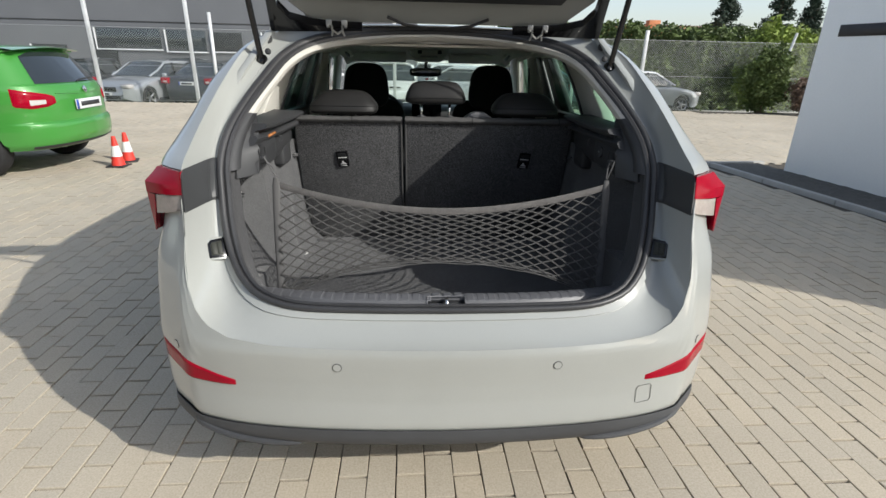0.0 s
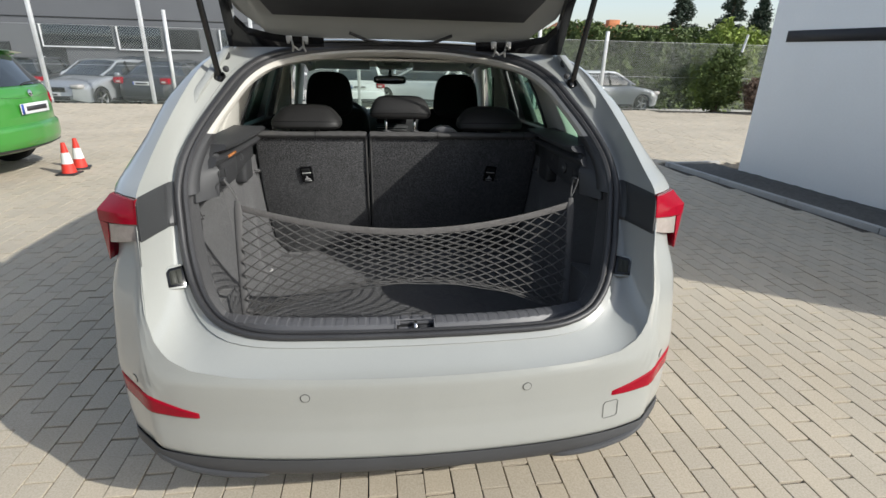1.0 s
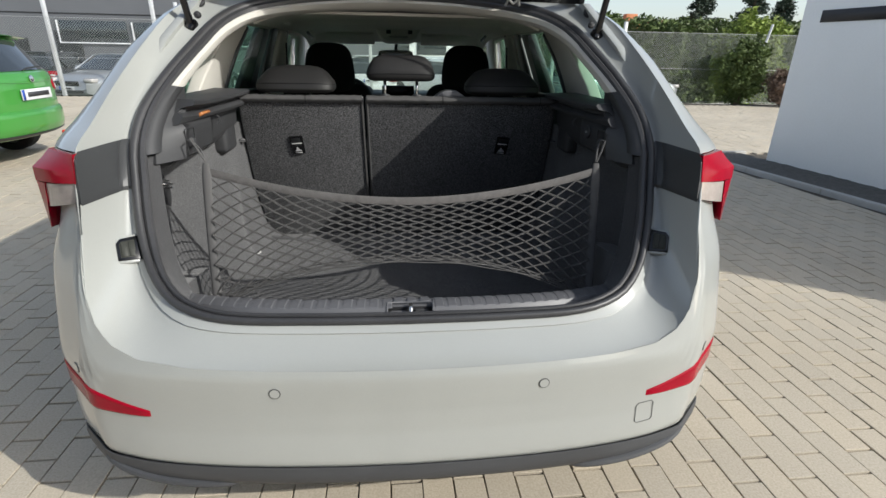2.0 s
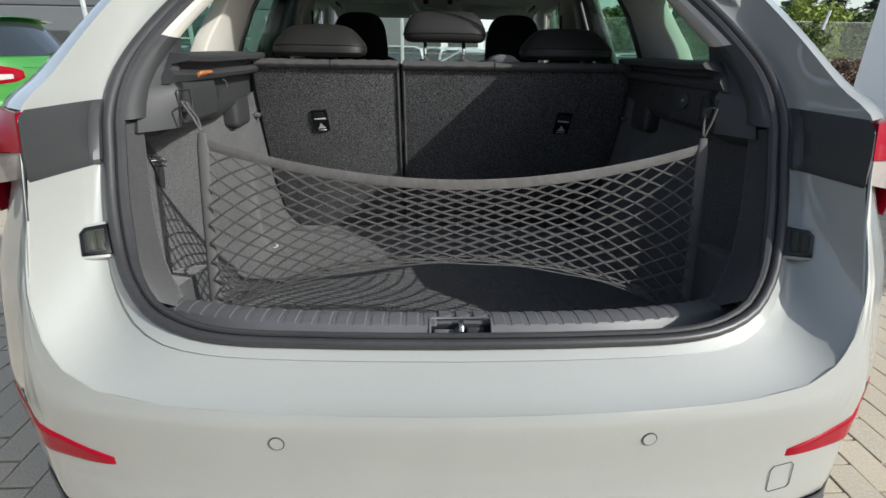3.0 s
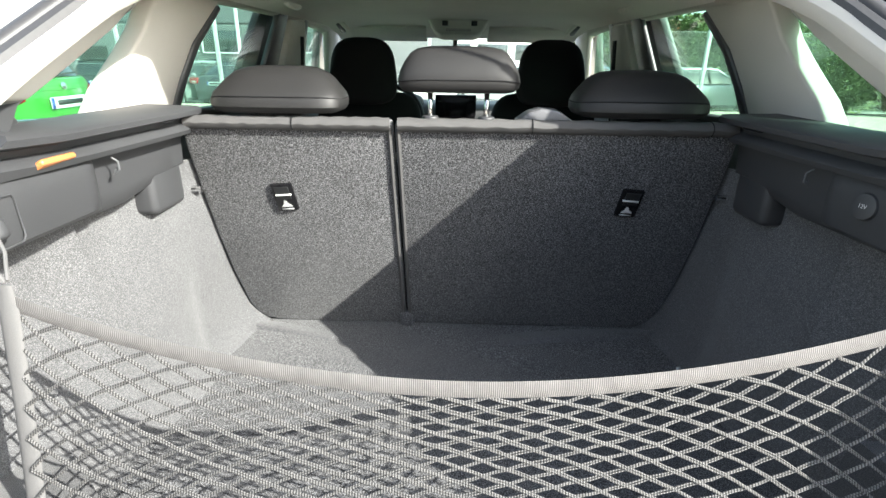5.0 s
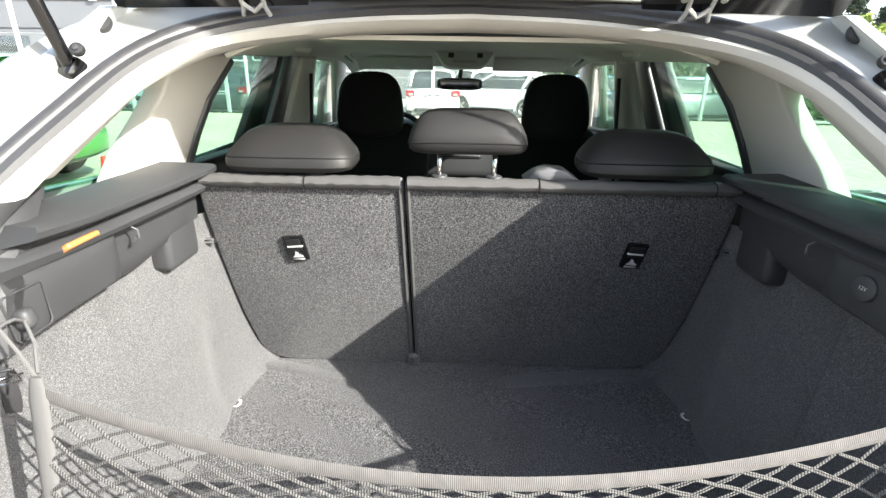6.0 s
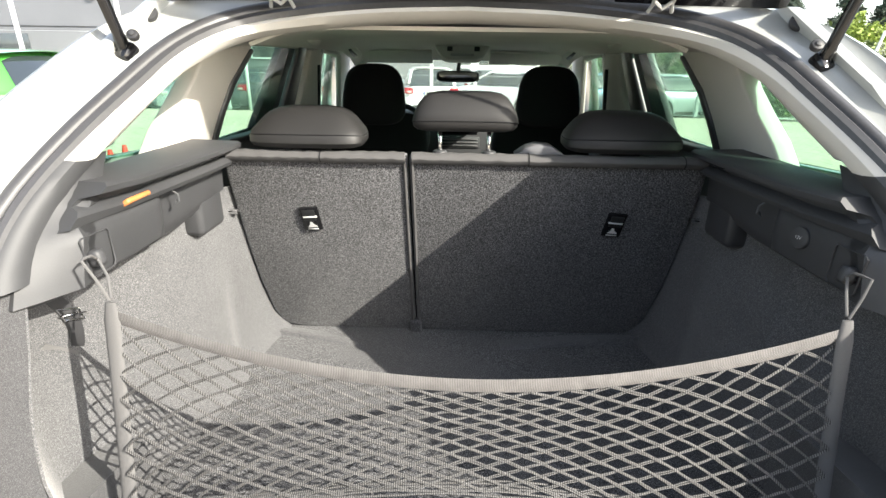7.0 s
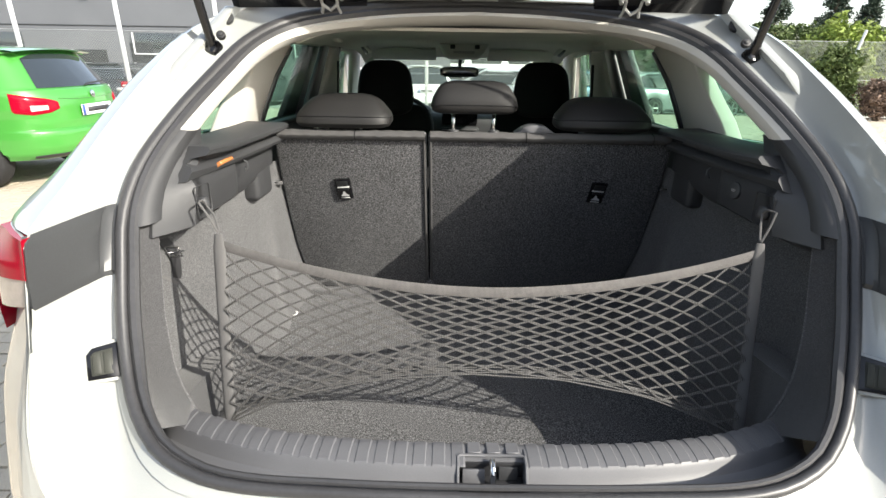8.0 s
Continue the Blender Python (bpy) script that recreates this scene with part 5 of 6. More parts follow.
    part("centre_console", box((0, 2.6, 0.62), (0.24, 0.8, 0.22), 0.04, 3), PLASTIC, car)
    part("cabin_floor", box((0, 2.2, 0.33), (1.5, 2.1, 0.06), 0.02), CARPET, car)
    part("under_body", box((0, 2.3, 0.29), (1.40, 3.4, 0.06), 0.02), RUBBER, car)
    part("boot_well", box((0, 0.75, 0.335), (1.24, 0.86, 0.15), 0.05), RUBBER, car)
    rows = [[Vector((w * t, y - 0.10 * t * t, z)) for t in [k / 8 for k in range(-8, 9)]] for y, z, w in ((3.55, 0.99, 0.72), (3.32, 1.15, 0.68), (3.12, 1.27, 0.64), (2.97, 1.36, 0.60))]
    g = part("windscreen", loft(rows, thick=0.004), CLEAR, car, "clear windscreen")
    g.visible_shadow = False


cabin()


# ---- cargo net across the boot ----
def cargo_net():
    net = thing("cargo_net", "grey elastic cargo net hooked across the car boot", "net")
    def top(f):
        """Along the upper band, f from -1 to 1."""
        return Vector((0.011 + 0.577 * f, 0.492 + 0.050 * f * f, 0.902 + 0.078 * abs(f) ** 1.9))

    def low(f):
        e = abs(f) ** 2.0
        return Vector((0.0055 + 0.5655 * f, 0.455 - 0.015 * e - 0.012 * f * e, 0.716 - 0.110 * e - 0.030 * abs(f) ** 6))
    # webbing band
    rows = []
    for i in range(-40, 41):
        f = i / 40
        p = top(f)
        rows.append([p + Vector((0, -0.001, 0)), p + Vector((0, -0.0035, -0.012)), p + Vector((0, -0.001, -0.024)), p + Vector((0, 0.002, -0.012))])
    part("net_band", loft(rows, close_u=True), BAND, net, "woven grey webbing along the top")
    # side sleeves
    for s in (1, -1):
        a, b = top(s) + Vector((0, 0, 0.012)), low(s) + Vector((0, 0, -0.016))
        pts = [a.lerp(b, t) + Vector((0.006 * s * math.sin(3 * t), 0.01 * math.sin(math.pi * t), 0)) for t in [k / 14 for k in range(15)]]
        part("side_sleeve", tube(pts, [0.003] + [0.0046] * 13 + [0.004], 12, flat=2.9), SLEEVE, net, "grey fabric sleeve at the end of the net")
        h = Vector((s * 0.606, 0.562, 1.058))
        t0 = top(s) + Vector((0, 0, 0.015))
        part("hook_cord", tube([t0, t0.lerp(h, 0.5) + Vector((0.004, -0.006, 0)), h + Vector((0.004, -0.012, 0)), h, h + Vector((0.004 * s, 0.020, -0.004)), h + Vector((0.006 * s, 0.036, -0.016)), t0.lerp(h, 0.5) + Vector((0.002, 0.022, -0.004)), t0 + Vector((0, 0.005, 0))], 0.0024, 6), SLEEVE, net)
    # lower edge: three loose cords
    for d in (0.0, 0.004, -0.004, 0.008, 0.012):
        part("edge_cord", tube([low(i / 60) + Vector((0, d, d * 0.9 + 0.0016 * math.sin(i * 0.31 + d * 900))) for i in range(-60, 61)], 0.0018, 6), CORD, net)

    def place(f, v):
        """v from 0 at the lower edge to 1 under the band."""
        a, b = low(f), top(f) + Vector((0, 0, -0.024))
        p = a.lerp(b, v)
        sag = math.sin(math.pi * v)
        return p + Vector((0, 0.012 * sag * (1 - abs(f)), -0.0))
    # crossing cords, each of two yarns laid side by side, mirrored at the edges
    cols, rise = 19, 9.0
    for s in (1, -1):
        for c in range(-9, cols):
            pts = []
            for j in range(37):
                v = j / 36
                f = (c + v * rise) / cols * 2 - 1
                if -1 <= f <= 1:
                    p = place(s * f, v)
                    pts.append(p + Vector((0, 0.0005 * s + 0.0008 * math.sin(j * 2.1 + c), 0.0008 * math.sin(j * 0.9 + 2 * c))))
            if len(pts) > 2:
                bm = bmesh.new()
                for k in (1, -1):
                    tube([p + Vector((0, 0.0006 * k, (0.0011 + 0.0005 * math.sin(0.8 * i + c)) * k)) for i, p in enumerate(pts)], 0.0014, 5, caps=False, bm=bm)
                part("net_cord", bm, CORD, net)


cargo_net()


# ---- ground ----
YARD_Z = -0.42


def land(y):
    """The ground falls to the yard behind the fence."""
    return YARD_Z * min(1.0, max(0.0, (y - 13.75) / 2.75))


tagged(part("ground", loft([[Vector((x, y, -0.012 + land(y) - 0.004 * (abs(x) > 60))) for x in (-400, -60, -16, -8, 0, 8, 16, 60, 400)] for y in (-200, -40, -10, 0, 10, 13.75, 16.5, 20, 60, 600)]), SAND), "sandy ground under the paving joints", "ground", kind="structure")
tagged(part("verge", loft([[Vector((x, y, 0.006 + land(y) + 0.02 * noise.noise(Vector((x, y, 0))))) for x in np.linspace(-30, 30, 90)] for y in np.linspace(13.7, 16.5, 14)]), GRASS), "thin grass verge along the fence", "grass", kind="structure")
tagged(part("yard", loft([[Vector((x, y, YARD_Z - 0.004)) for x in np.linspace(-60, 60, 13)] for y in (16.5, 20, 30, 60)]), PALECONC), "pale concrete yard behind the fence", "yard", kind="structure")

# unseen plain wall, added to close the yard behind and cut the fill light
tagged(part("fill_block_wall", box((-4.0, -9.2, 3.4), (18, 0.4, 6.8), 0.02), GREYWALL), "unseen plain dark grey wall added to close the yard and cut fill light", "wall", kind="structure")
# wall of the neighbouring building with a kerb and gravel strip at its foot, at eight degrees to the car
EAST = pose(4.93, 5.36, 0, 0, 0, 8) @ Matrix.Translation((-5.05, -5.45, 0))
east = []
east.append(part("wall_east", box((5.30, 2.485, 1.64), (0.50, 5.93, 3.48), 0.01), PLASTER))
tagged(east[-1], "smooth white clad wall", "wall", kind="structure")
for i, (y0, y1) in enumerate(((5.19, 3.93), (3.80, 2.70))):
    east.append(part("wall_sign", box((5.046, (y0 + y1) / 2, 1.765), (0.008, abs(y0 - y1), 0.13), 0.0), BLACKPRINT))
    tagged(east[-1], "dark lettering reduced to a plain bar on the white wall", "sign", "wall lettering")
east.append(part("gravel_bed", loft([[Vector((x, y, 0.028 + 0.010 * noise.noise(Vector((x * 9, y * 9, 0))))) for x in np.linspace(4.36, 5.06, 8)] for y in np.linspace(-4, 5.92, 100)]), GRAVEL))
tagged(east[-1], "dark gravel strip at the foot of the wall", "gravel", kind="structure")
kerb = thing("kerb", "pale concrete kerb along the gravel strip", "kerb", kind="structure")
for i in range(10):
    part("kerbstone", box((4.31, 5.45 - i * 1.0, -0.015), (0.07, 0.994, 0.13), 0.008), KERBSTONE, kerb)
part("kerbstone", box((4.72, 5.96, -0.015), (0.92, 0.07, 0.13), 0.008), KERBSTONE, kerb)
for ob in east + [kerb]:
    ob.matrix_basis = EAST


# ---- fence ----
def fence():
    fe = thing("wire_fence", "wire net fence with pale metal posts along the yard", "fence")
    for x, h in ((-24, 3.2), (-21, 3.2), (-18, 3.2), (-15.2, 3.2), (-12.0, 3.2), (-9.13, 3.2), (-6.43, 3.2), (-3.6, 2.4), (-0.7, 2.4), (2.2, 2.4), (4.6, 2.4), (6.68, 2.28), (14, 2.4), (17, 2.4)):
        p = part("post", box((x, 14.45, h / 2), (0.09, 0.09, h), 0.012), GALV, fe)
        part("post_cap", box((x, 14.45, h + 0.01), (0.10, 0.10, 0.02), 0.004), GALV, p)
    part("brace_post", tube([(-5.82, 14.4, 0.0), (-5.80, 14.4, 2.47)], 0.05, 8), GALV, fe)
    part("wrapped_post", tube([(10.85, 14.3, 1.0), (11.0, 14.35, 1.6), (11.17, 14.4, 2.33)], 0.035, 6), GALV, fe)
    part("wire_net", loft([[Vector((x, 14.40, z)) for x in np.linspace(-26, 18, 12)] for z in (0.03, 1.0, 2.05)]), FENCEWIRE, fe, "diagonal wire net")
    for z in (0.1, 1.05, 2.04):
        part("line_wire", tube([(-26, 14.4, z), (18, 14.4, z)], 0.003, 5), GALV, fe)
    fe.matrix_basis = pose(0, 0, land(14.45))


fence()


# ---- parked cars ----
def parked_car(label, body_mat, at, heading, L=4.4, W=1.78, H=1.46, kind="hatch", wagon=False, near=False, plate=True):
    """A parked car; at: its middle on the ground, heading: the way its nose points, in degrees from +y turning left."""
    ca = thing("parked_car", label, "car", "parked cars")
    h = L / 2
    sedan = kind == "sedan"
    if sedan:
        prof = [(-h, 0.62), (-h + 0.05, 0.90), (-h + 0.2, 1.0), (-h + 0.75, 1.02), (0.0, 0.98), (h - 1.35, 0.98), (h - 0.5, 0.84), (h - 0.12, 0.68), (h, 0.52)]
        green = [(-h + 0.55, 0.99, 0.0), (-h + 1.25, 1.0, 0.90), (-h + 1.75, 1.0, 1.0), (0.1, 1.0, 1.0), (h - 1.95, 1.0, 0.96), (h - 1.2, 0.98, 0.0)]
    else:
        prof = [(-h, 0.55), (-h + 0.03, 0.80), (-h + 0.08, 0.98), (-h + 0.4, 1.02), (0.0, 0.98), (h - 1.25, 0.97), (h - 0.45, 0.84), (h - 0.12, 0.68), (h, 0.52)]
        b = 0.30 if wagon else 0.45
        green = [(-h + 0.07, 1.0, 0.0), (-h + b, 1.0, 0.90), (-h + b + 0.4, 1.0, 0.985), (0.0, 1.0, 1.0), (h - 1.95, 1.0, 0.96), (h - 1.1, 0.98, 0.0)]
    wl = W / 2
    ax = (-h + 0.82, h - 0.86)
    rows = []
    n = 64
    for i in range(n + 1):
        y = -h + L * i / n
        top = float(np.interp(y, [p[0] for p in prof], [p[1] for p in prof]))
        e = min(1.0, (h - abs(y)) / 0.42)
        w = wl * (0.74 + 0.26 * math.sin(0.5 * math.pi * e) ** 0.8)
        foot = 0.22 + 0.12 * (1 - e) ** 2
        arch = 0.0
        for cy in ax:
            d = abs(y - cy)
            if d < 0.35:
                arch = max(arch, 0.31 + math.sqrt(0.35**2 - d * d))
        f2 = max(foot, arch)
        belt = min(top - 0.02, 0.93)
        sec = [(0.0, top), (0.5 * w, top - 0.006), (0.82 * w, top - 0.03), (0.94 * w, top - 0.07), (0.985 * w, min(belt, top - 0.12)), (w, max(f2 + 0.02, 0.62)), (0.995 * w, max(f2 + 0.01, 0.45)), (0.97 * w, f2), (0.80 * w, f2 + 0.0), (0.0, foot)]
        if not near or y > 0.62 - h:
            rows.append([Vector((x, y, z)) for x, z in sec] + [Vector((-x, y, z)) for x, z in sec[-2:0:-1]])
    bm = loft(rows, close_u=True)
    bm.verts.ensure_lookup_table()
    m = len(rows[0])
    bm.faces.new([bm.verts[k] for k in range(m)])
    bm.faces.new([bm.verts[(len(rows) - 1) * m + k] for k in range(m)])
    part("body", bm, body_mat, ca)
    # glass house, roof and pillars
    rg, rr = [], []
    for i in range(41):
        y = green[0][0] + (green[-1][0] - green[0][0]) * i / 40
        bz = 0.96
        k = float(np.interp(y, [g[0] for g in green], [g[2] for g in green]))
        tz = bz + (H - 0.015 - bz) * k
        e = min(1.0, min(y - green[0][0], green[-1][0] - y) / 0.7)
        wb, wt = wl * (0.80 + 0.13 * e), wl * (0.80 + 0.13 * e - 0.20 * k)
        sec = [(0.0, tz), (0.6 * wt, tz - 0.01 * k), (0.93 * wt, tz - 0.035 * k), (wt, tz - 0.075 * k), (wb, bz)]
        if not near or y > 0.70 - h:
            rg.append([Vector((x, y, z)) for x, z in sec[::-1]] + [Vector((-x, y, z)) for x, z in sec[1:]])
        if k > 0.88:
            rr.append([Vector((x, y, z + 0.012)) for x, z in ((1.0 * wt, tz - 0.07 * k), (0.95 * wt, tz - 0.03 * k), (0.6 * wt, tz - 0.005), (0, tz), (-0.6 * wt, tz - 0.005), (-0.95 * wt, tz - 0.03 * k), (-1.0 * wt, tz - 0.07 * k))])
    part("window_glass", loft(rg), DARKGLASS, ca, "dark car windows")
    part("roof", loft(rr, thick=0.02), body_mat, ca)
    def house(y, f):
        k = float(np.interp(y, [g[0] for g in green], [g[2] for g in green]))
        e = min(1.0, min(y - green[0][0], green[-1][0] - y) / 0.7)
        wb, wt = wl * (0.80 + 0.13 * e), wl * (0.80 + 0.13 * e - 0.20 * k)
        tz = 0.96 + (H - 0.015 - 0.96) * k - 0.075 * k
        return Vector((wb + (wt - wb) * f + 0.004, y, 0.96 + (tz - 0.96) * f))
    for s in (1, -1):
        def strip(name, pts, r, mt):
            part(name, tube([Vector((s * p.x, p.y, p.z)) for p in pts], r, 6), mt, ca)
        strip("front_pillar", [house(h - 1.15, 0.2), house(h - 1.55, 0.9), house(h - 1.95, 1.0)], 0.035, body_mat)
        strip("middle_pillar", [house(0.05, 0.0), house(0.0, 1.0)], 0.04, BLACKGLOSS)
        if not near:
            strip("rear_pillar", [house(green[0][0] + 0.10, 0.3), house(green[1][0] - 0.05, 0.8), house(green[1][0] + 0.05, 1.0)], 0.06 if not sedan else 0.05, body_mat)
        strip("third_pillar", [house(green[1][0] + 0.55, 0.0), house(green[1][0] + 0.35, 1.0)], 0.035 if wagon else 0.06, BLACKGLOSS if wagon else body_mat)
        strip("roof_rail", [house(h - 1.95, 1.0), house(0, 1.0), house(green[1][0], 1.0)], 0.03, body_mat)
        for cy in ax:
            wheel((s * (wl - 0.10), cy, 0.315), s, 0.315, 0.2, ca)
        # lamps set into the corners
        zt = 0.80 if not sedan else 0.84
        if not near:
            part("tail_lamp", cushion((s * (wl * 0.83), -h + 0.095, zt), (0.29, 0.20, 0.19), 7.0, 20, 12), REDLENS, ca)
            part("lamp_band", cushion((s * (wl * 0.81), -h + 0.090, zt - 0.03), (0.18, 0.20, 0.075), 6.0, 16, 8), CLEARLENS, ca)
        part("headlamp", cushion((s * (wl * 0.76), h - 0.20, 0.69), (0.34, 0.30, 0.14), 4.0, 16, 10), CLEARLENS, ca)
        part("door_mirror", cushion((s * (wl + 0.06), h - 1.55, 1.0), (0.17, 0.11, 0.12), 3.5, 16, 10), body_mat, ca)
        for y0 in (0.55, -0.45):
            part("door_handle", box((s * (wl * 0.985 + 0.008), y0 - 0.25, 0.86), (0.02, 0.18, 0.025), 0.006), body_mat, ca)
        part("sill", box((s * (wl - 0.03), 0, 0.25), (0.05, L - 2.5, 0.09), 0.015), RUBBER, ca)
    part("grille", box((0, h - 0.005, 0.60), (0.85, 0.04, 0.14), 0.02), BLACKGLOSS, ca)
    part("front_intake", box((0, h + 0.0, 0.36), (1.1, 0.05, 0.12), 0.02), RUBBER, ca)
    if not near:
        part("rear_foot", box((0, -h + 0.02, 0.29), (1.25, 0.20, 0.12), 0.03), RUBBER, ca)
    if not sedan and not near:
        part("rear_bumper", cushion((0, -h + 0.20, 0.45), (W * 0.985, 0.45, 0.34), 6.0, 40, 16), body_mat, ca)
        part("gate_crease", tube([(-0.62 * wl, -h + 0.012, 0.90), (0, -h - 0.012, 0.885), (0.62 * wl, -h + 0.012, 0.90)], 0.012, 6), body_mat, ca)
    if plate:
        for s, z in (((-1, 0.74 if not sedan else 0.76), (1, 0.46)) if not near else ((1, 0.46),)):
            pl = part("number_plate", box((0, s * (h + 0.012), z), (0.52, 0.012, 0.112), 0.003), WHITEPLATE, ca)
            part("plate_strip", box((-0.238 * s * -1, s * (h + 0.019), z), (0.04, 0.004, 0.106)), BLUEPLATE, pl)
            part("plate_bar", box((0.02, s * (h + 0.019), z), (0.38, 0.004, 0.05)), BLACKPRINT, pl)
    if not sedan and not near:
        part("rear_wiper", tube([(0, -h + 0.08, 1.0), (0.05, -h + 0.10, 1.03), (0.30, -h + 0.12, 1.05)], 0.010, 6), RUBBER, ca)
        part("roof_spoiler", box((0, -h + (0.36 if wagon else 0.50), H - 0.035), (1.05, 0.20, 0.03), 0.012), body_mat, ca)
    ca.matrix_basis = pose(at[0], at[1], land(at[1]), 0, 0, heading)
    return ca


green_car = parked_car("bright green hatchback parked beside the traffic cones", GREEN, (-6.10, 5.33), 92, 4.0, 1.70, 1.38, near=True)


def hatch_tail(ca, paint_mat, h=2.0):
    """The rounded tail of a near hatchback: skin, glass, lamps, plate, wiper, foot."""
    plan = resample([(0, 0, 0), (0.25, 0.020, 0), (0.45, 0.066, 0), (0.60, 0.132, 0), (0.72, 0.232, 0), (0.80, 0.37, 0), (0.845, 0.55, 0), (0.862, 0.9, 0), (0.862, 1.5, 0)], 60)
    lean = [(0.30, 0.12), (0.345, 0.03), (0.42, 0.0), (0.55, 0.0), (0.585, 0.012), (0.60, 0.045), (0.66, 0.040), (0.82, 0.048), (0.93, 0.062), (0.985, 0.095), (1.0, 0.125), (1.30, 0.36), (1.36, 0.43), (1.385, 0.50)]
    tumble = [(0.30, 0.04), (0.36, 0.01), (0.50, 0.0), (0.72, 0.012), (0.80, 0.0), (0.93, 0.012), (1.0, 0.03), (1.385, 0.22)]

    def at(k, z, out=0.0):
        f = k * 59
        i = min(58, int(f))
        p = plan[i].lerp(plan[i + 1], f - i)
        d = (plan[i + 1] - plan[i]).normalized()
        back = float(np.interp(z, [a for a, _ in lean], [b for _, b in lean])) * max(0.0, 1 - p.y / 0.62)
        inw = float(np.interp(z, [a for a, _ in tumble], [b for _, b in tumble])) * min(1.0, p.x / 0.80)
        return Vector((p.x - inw + d.y * out, -h - 0.06 + p.y + back - d.x * out, z))

    def k_of(x, y=None):
        ks = [i / 59 for i in range(60)]
        return float(np.interp(x if y is None else y, [(p.x if y is None else p.y) for p in plan], ks))

    def patch(name, cells, mat_, out, s=1, label="", both=False, parent=None, nz=8, nk=18):
        """cells: (k, low z, high z) along the tail."""
        rows = []
        k0, k1 = cells[0][0], cells[-1][0]
        for i in range(nk + 1):
            k = k0 + (k1 - k0) * i / nk
            lo = float(np.interp(k, [c[0] for c in cells], [c[1] for c in cells]))
            hi = float(np.interp(k, [c[0] for c in cells], [c[2] for c in cells]))
            r = []
            for j in range(nz + 1):
                e = 1.0 if 0 < j < nz and (0 < i or both) and i < nk else 0.0
                p = at(k, lo + (hi - lo) * j / nz, -0.003 + (out + 0.003) * e)
                r.append(Vector((s * p.x, p.y, p.z)))
            rows.append(r)
        if both:
            rows = [mirror_x(r) for r in rows[:0:-1]] + rows
        return part(name, loft(rows), mat_, parent or ca, label)
    zs = sorted([0.30 + 1.085 * j / 56 for j in range(57)] + [0.578, 0.592, 0.604, 0.985, 1.0])
    rows = []
    for i in range(46):
        k = i / 45 * 0.86
        foot = []
        for z in zs:
            p = at(k, z)
            d = abs(p.y - (-h + 0.82))
            arch = 0.31 + math.sqrt(max(0.0, 0.345 ** 2 - d * d)) if d < 0.345 else 0.0
            foot.append(at(k, max(z, min(arch, 0.66)) if arch else z))
        rows.append(foot)
    full = [mirror_x(r) for r in rows[:0:-1]] + rows
    part("tail_body", loft(full), paint_mat, ca, "rounded green tail of the car", sharp=30)
    rows = [[Vector((0.63 * t * w, y, z - 0.035 * t * t * w)) for t in [i / 8 for i in range(-8, 9)]] for y, z, w in ((-h + 0.40, 1.372, 1.0), (-h + 0.55, 1.395, 1.0), (-h + 0.8, 1.405, 1.0), (-h + 1.1, 1.41, 1.0))]
    part("tail_roof", loft(rows, thick=0.015), paint_mat, ca)
    rows = [[Vector((0.60 * t, y + 0.03 * t * t, z - 0.03 * t * t)) for t in [i / 8 for i in range(-8, 9)]] for y, z in ((-h + 0.45, 1.398), (-h + 0.34, 1.392), (-h + 0.265, 1.378), (-h + 0.30, 1.368), (-h + 0.42, 1.368))]
    part("roof_spoiler", loft(rows), paint_mat, ca)
    part("rear_window", loft([r for r in [mirror_x(q) for q in [[at(k_of(x), z, 0.006) for z in np.linspace(1.005, 1.335 - 0.06 * (x / 0.62) ** 4, 10)] for x in np.linspace(0.60, 0.0001, 14)]] + [[at(k_of(x), z, 0.006) for z in np.linspace(1.005, 1.335 - 0.06 * (x / 0.62) ** 4, 10)] for x in np.linspace(0.04, 0.60, 13)]]), DARKGLASS, ca, "dark rear window")
    for s in (1, -1):
        k0, k1 = k_of(0.47), k_of(0, 0.36)
        lamp_ob = patch("tail_lamp", [(k0, 0.800, 0.872), (k0 + 0.05, 0.762, 0.905), (k_of(0.70), 0.742, 0.935), (k1, 0.768, 0.968)], REDLENS, 0.012, s, "red tail lamp")
        patch("lamp_band", [(k0 + 0.05, 0.795, 0.845), (k_of(0.72), 0.775, 0.850)], CLEARLENS, 0.017, s, parent=lamp_ob, nk=8)
        patch("quarter_window", [(k_of(0, 0.62), 1.06, 1.20), (k_of(0, 0.70), 1.02, 1.27), (k_of(0, 1.0), 1.0, 1.30)], DARKGLASS, 0.006, s, nk=8)
    patch("bumper_foot", [(0.0, 0.305, 0.350), (k_of(0.62), 0.305, 0.350), (k_of(0.76), 0.31, 0.345)], RUBBER, 0.008, both=True)
    part("gate_crease", tube([at(k_of(x), 0.885 + 0.02 * (x / 0.5) ** 2, 0.004) if x >= 0 else mirror_x([at(k_of(-x), 0.885 + 0.02 * (x / 0.5) ** 2, 0.004)])[0] for x in np.linspace(-0.46, 0.46, 13)], 0.006, 6), paint_mat, ca)
    pl = part("number_plate", box((0, -h - 0.028, 0.765), (0.52, 0.012, 0.112), 0.003), WHITEPLATE, ca)
    part("plate_strip", box((-0.238, -h - 0.035, 0.765), (0.04, 0.004, 0.106)), BLUEPLATE, pl)
    part("plate_bar", box((0.02, -h - 0.035, 0.765), (0.38, 0.004, 0.05)), BLACKPRINT, pl)
    part("rear_wiper", tube([(0, -h + 0.06, 1.01), (0.06, -h + 0.055, 1.03), (0.36, -h + 0.075, 1.045)], 0.009, 6), RUBBER, ca)
    part("gate_badge", disc((0, -h - 0.012, 0.925), (0, -1, 0.15), 0.038, 0.010, 20, 0.003), CHROME, ca)


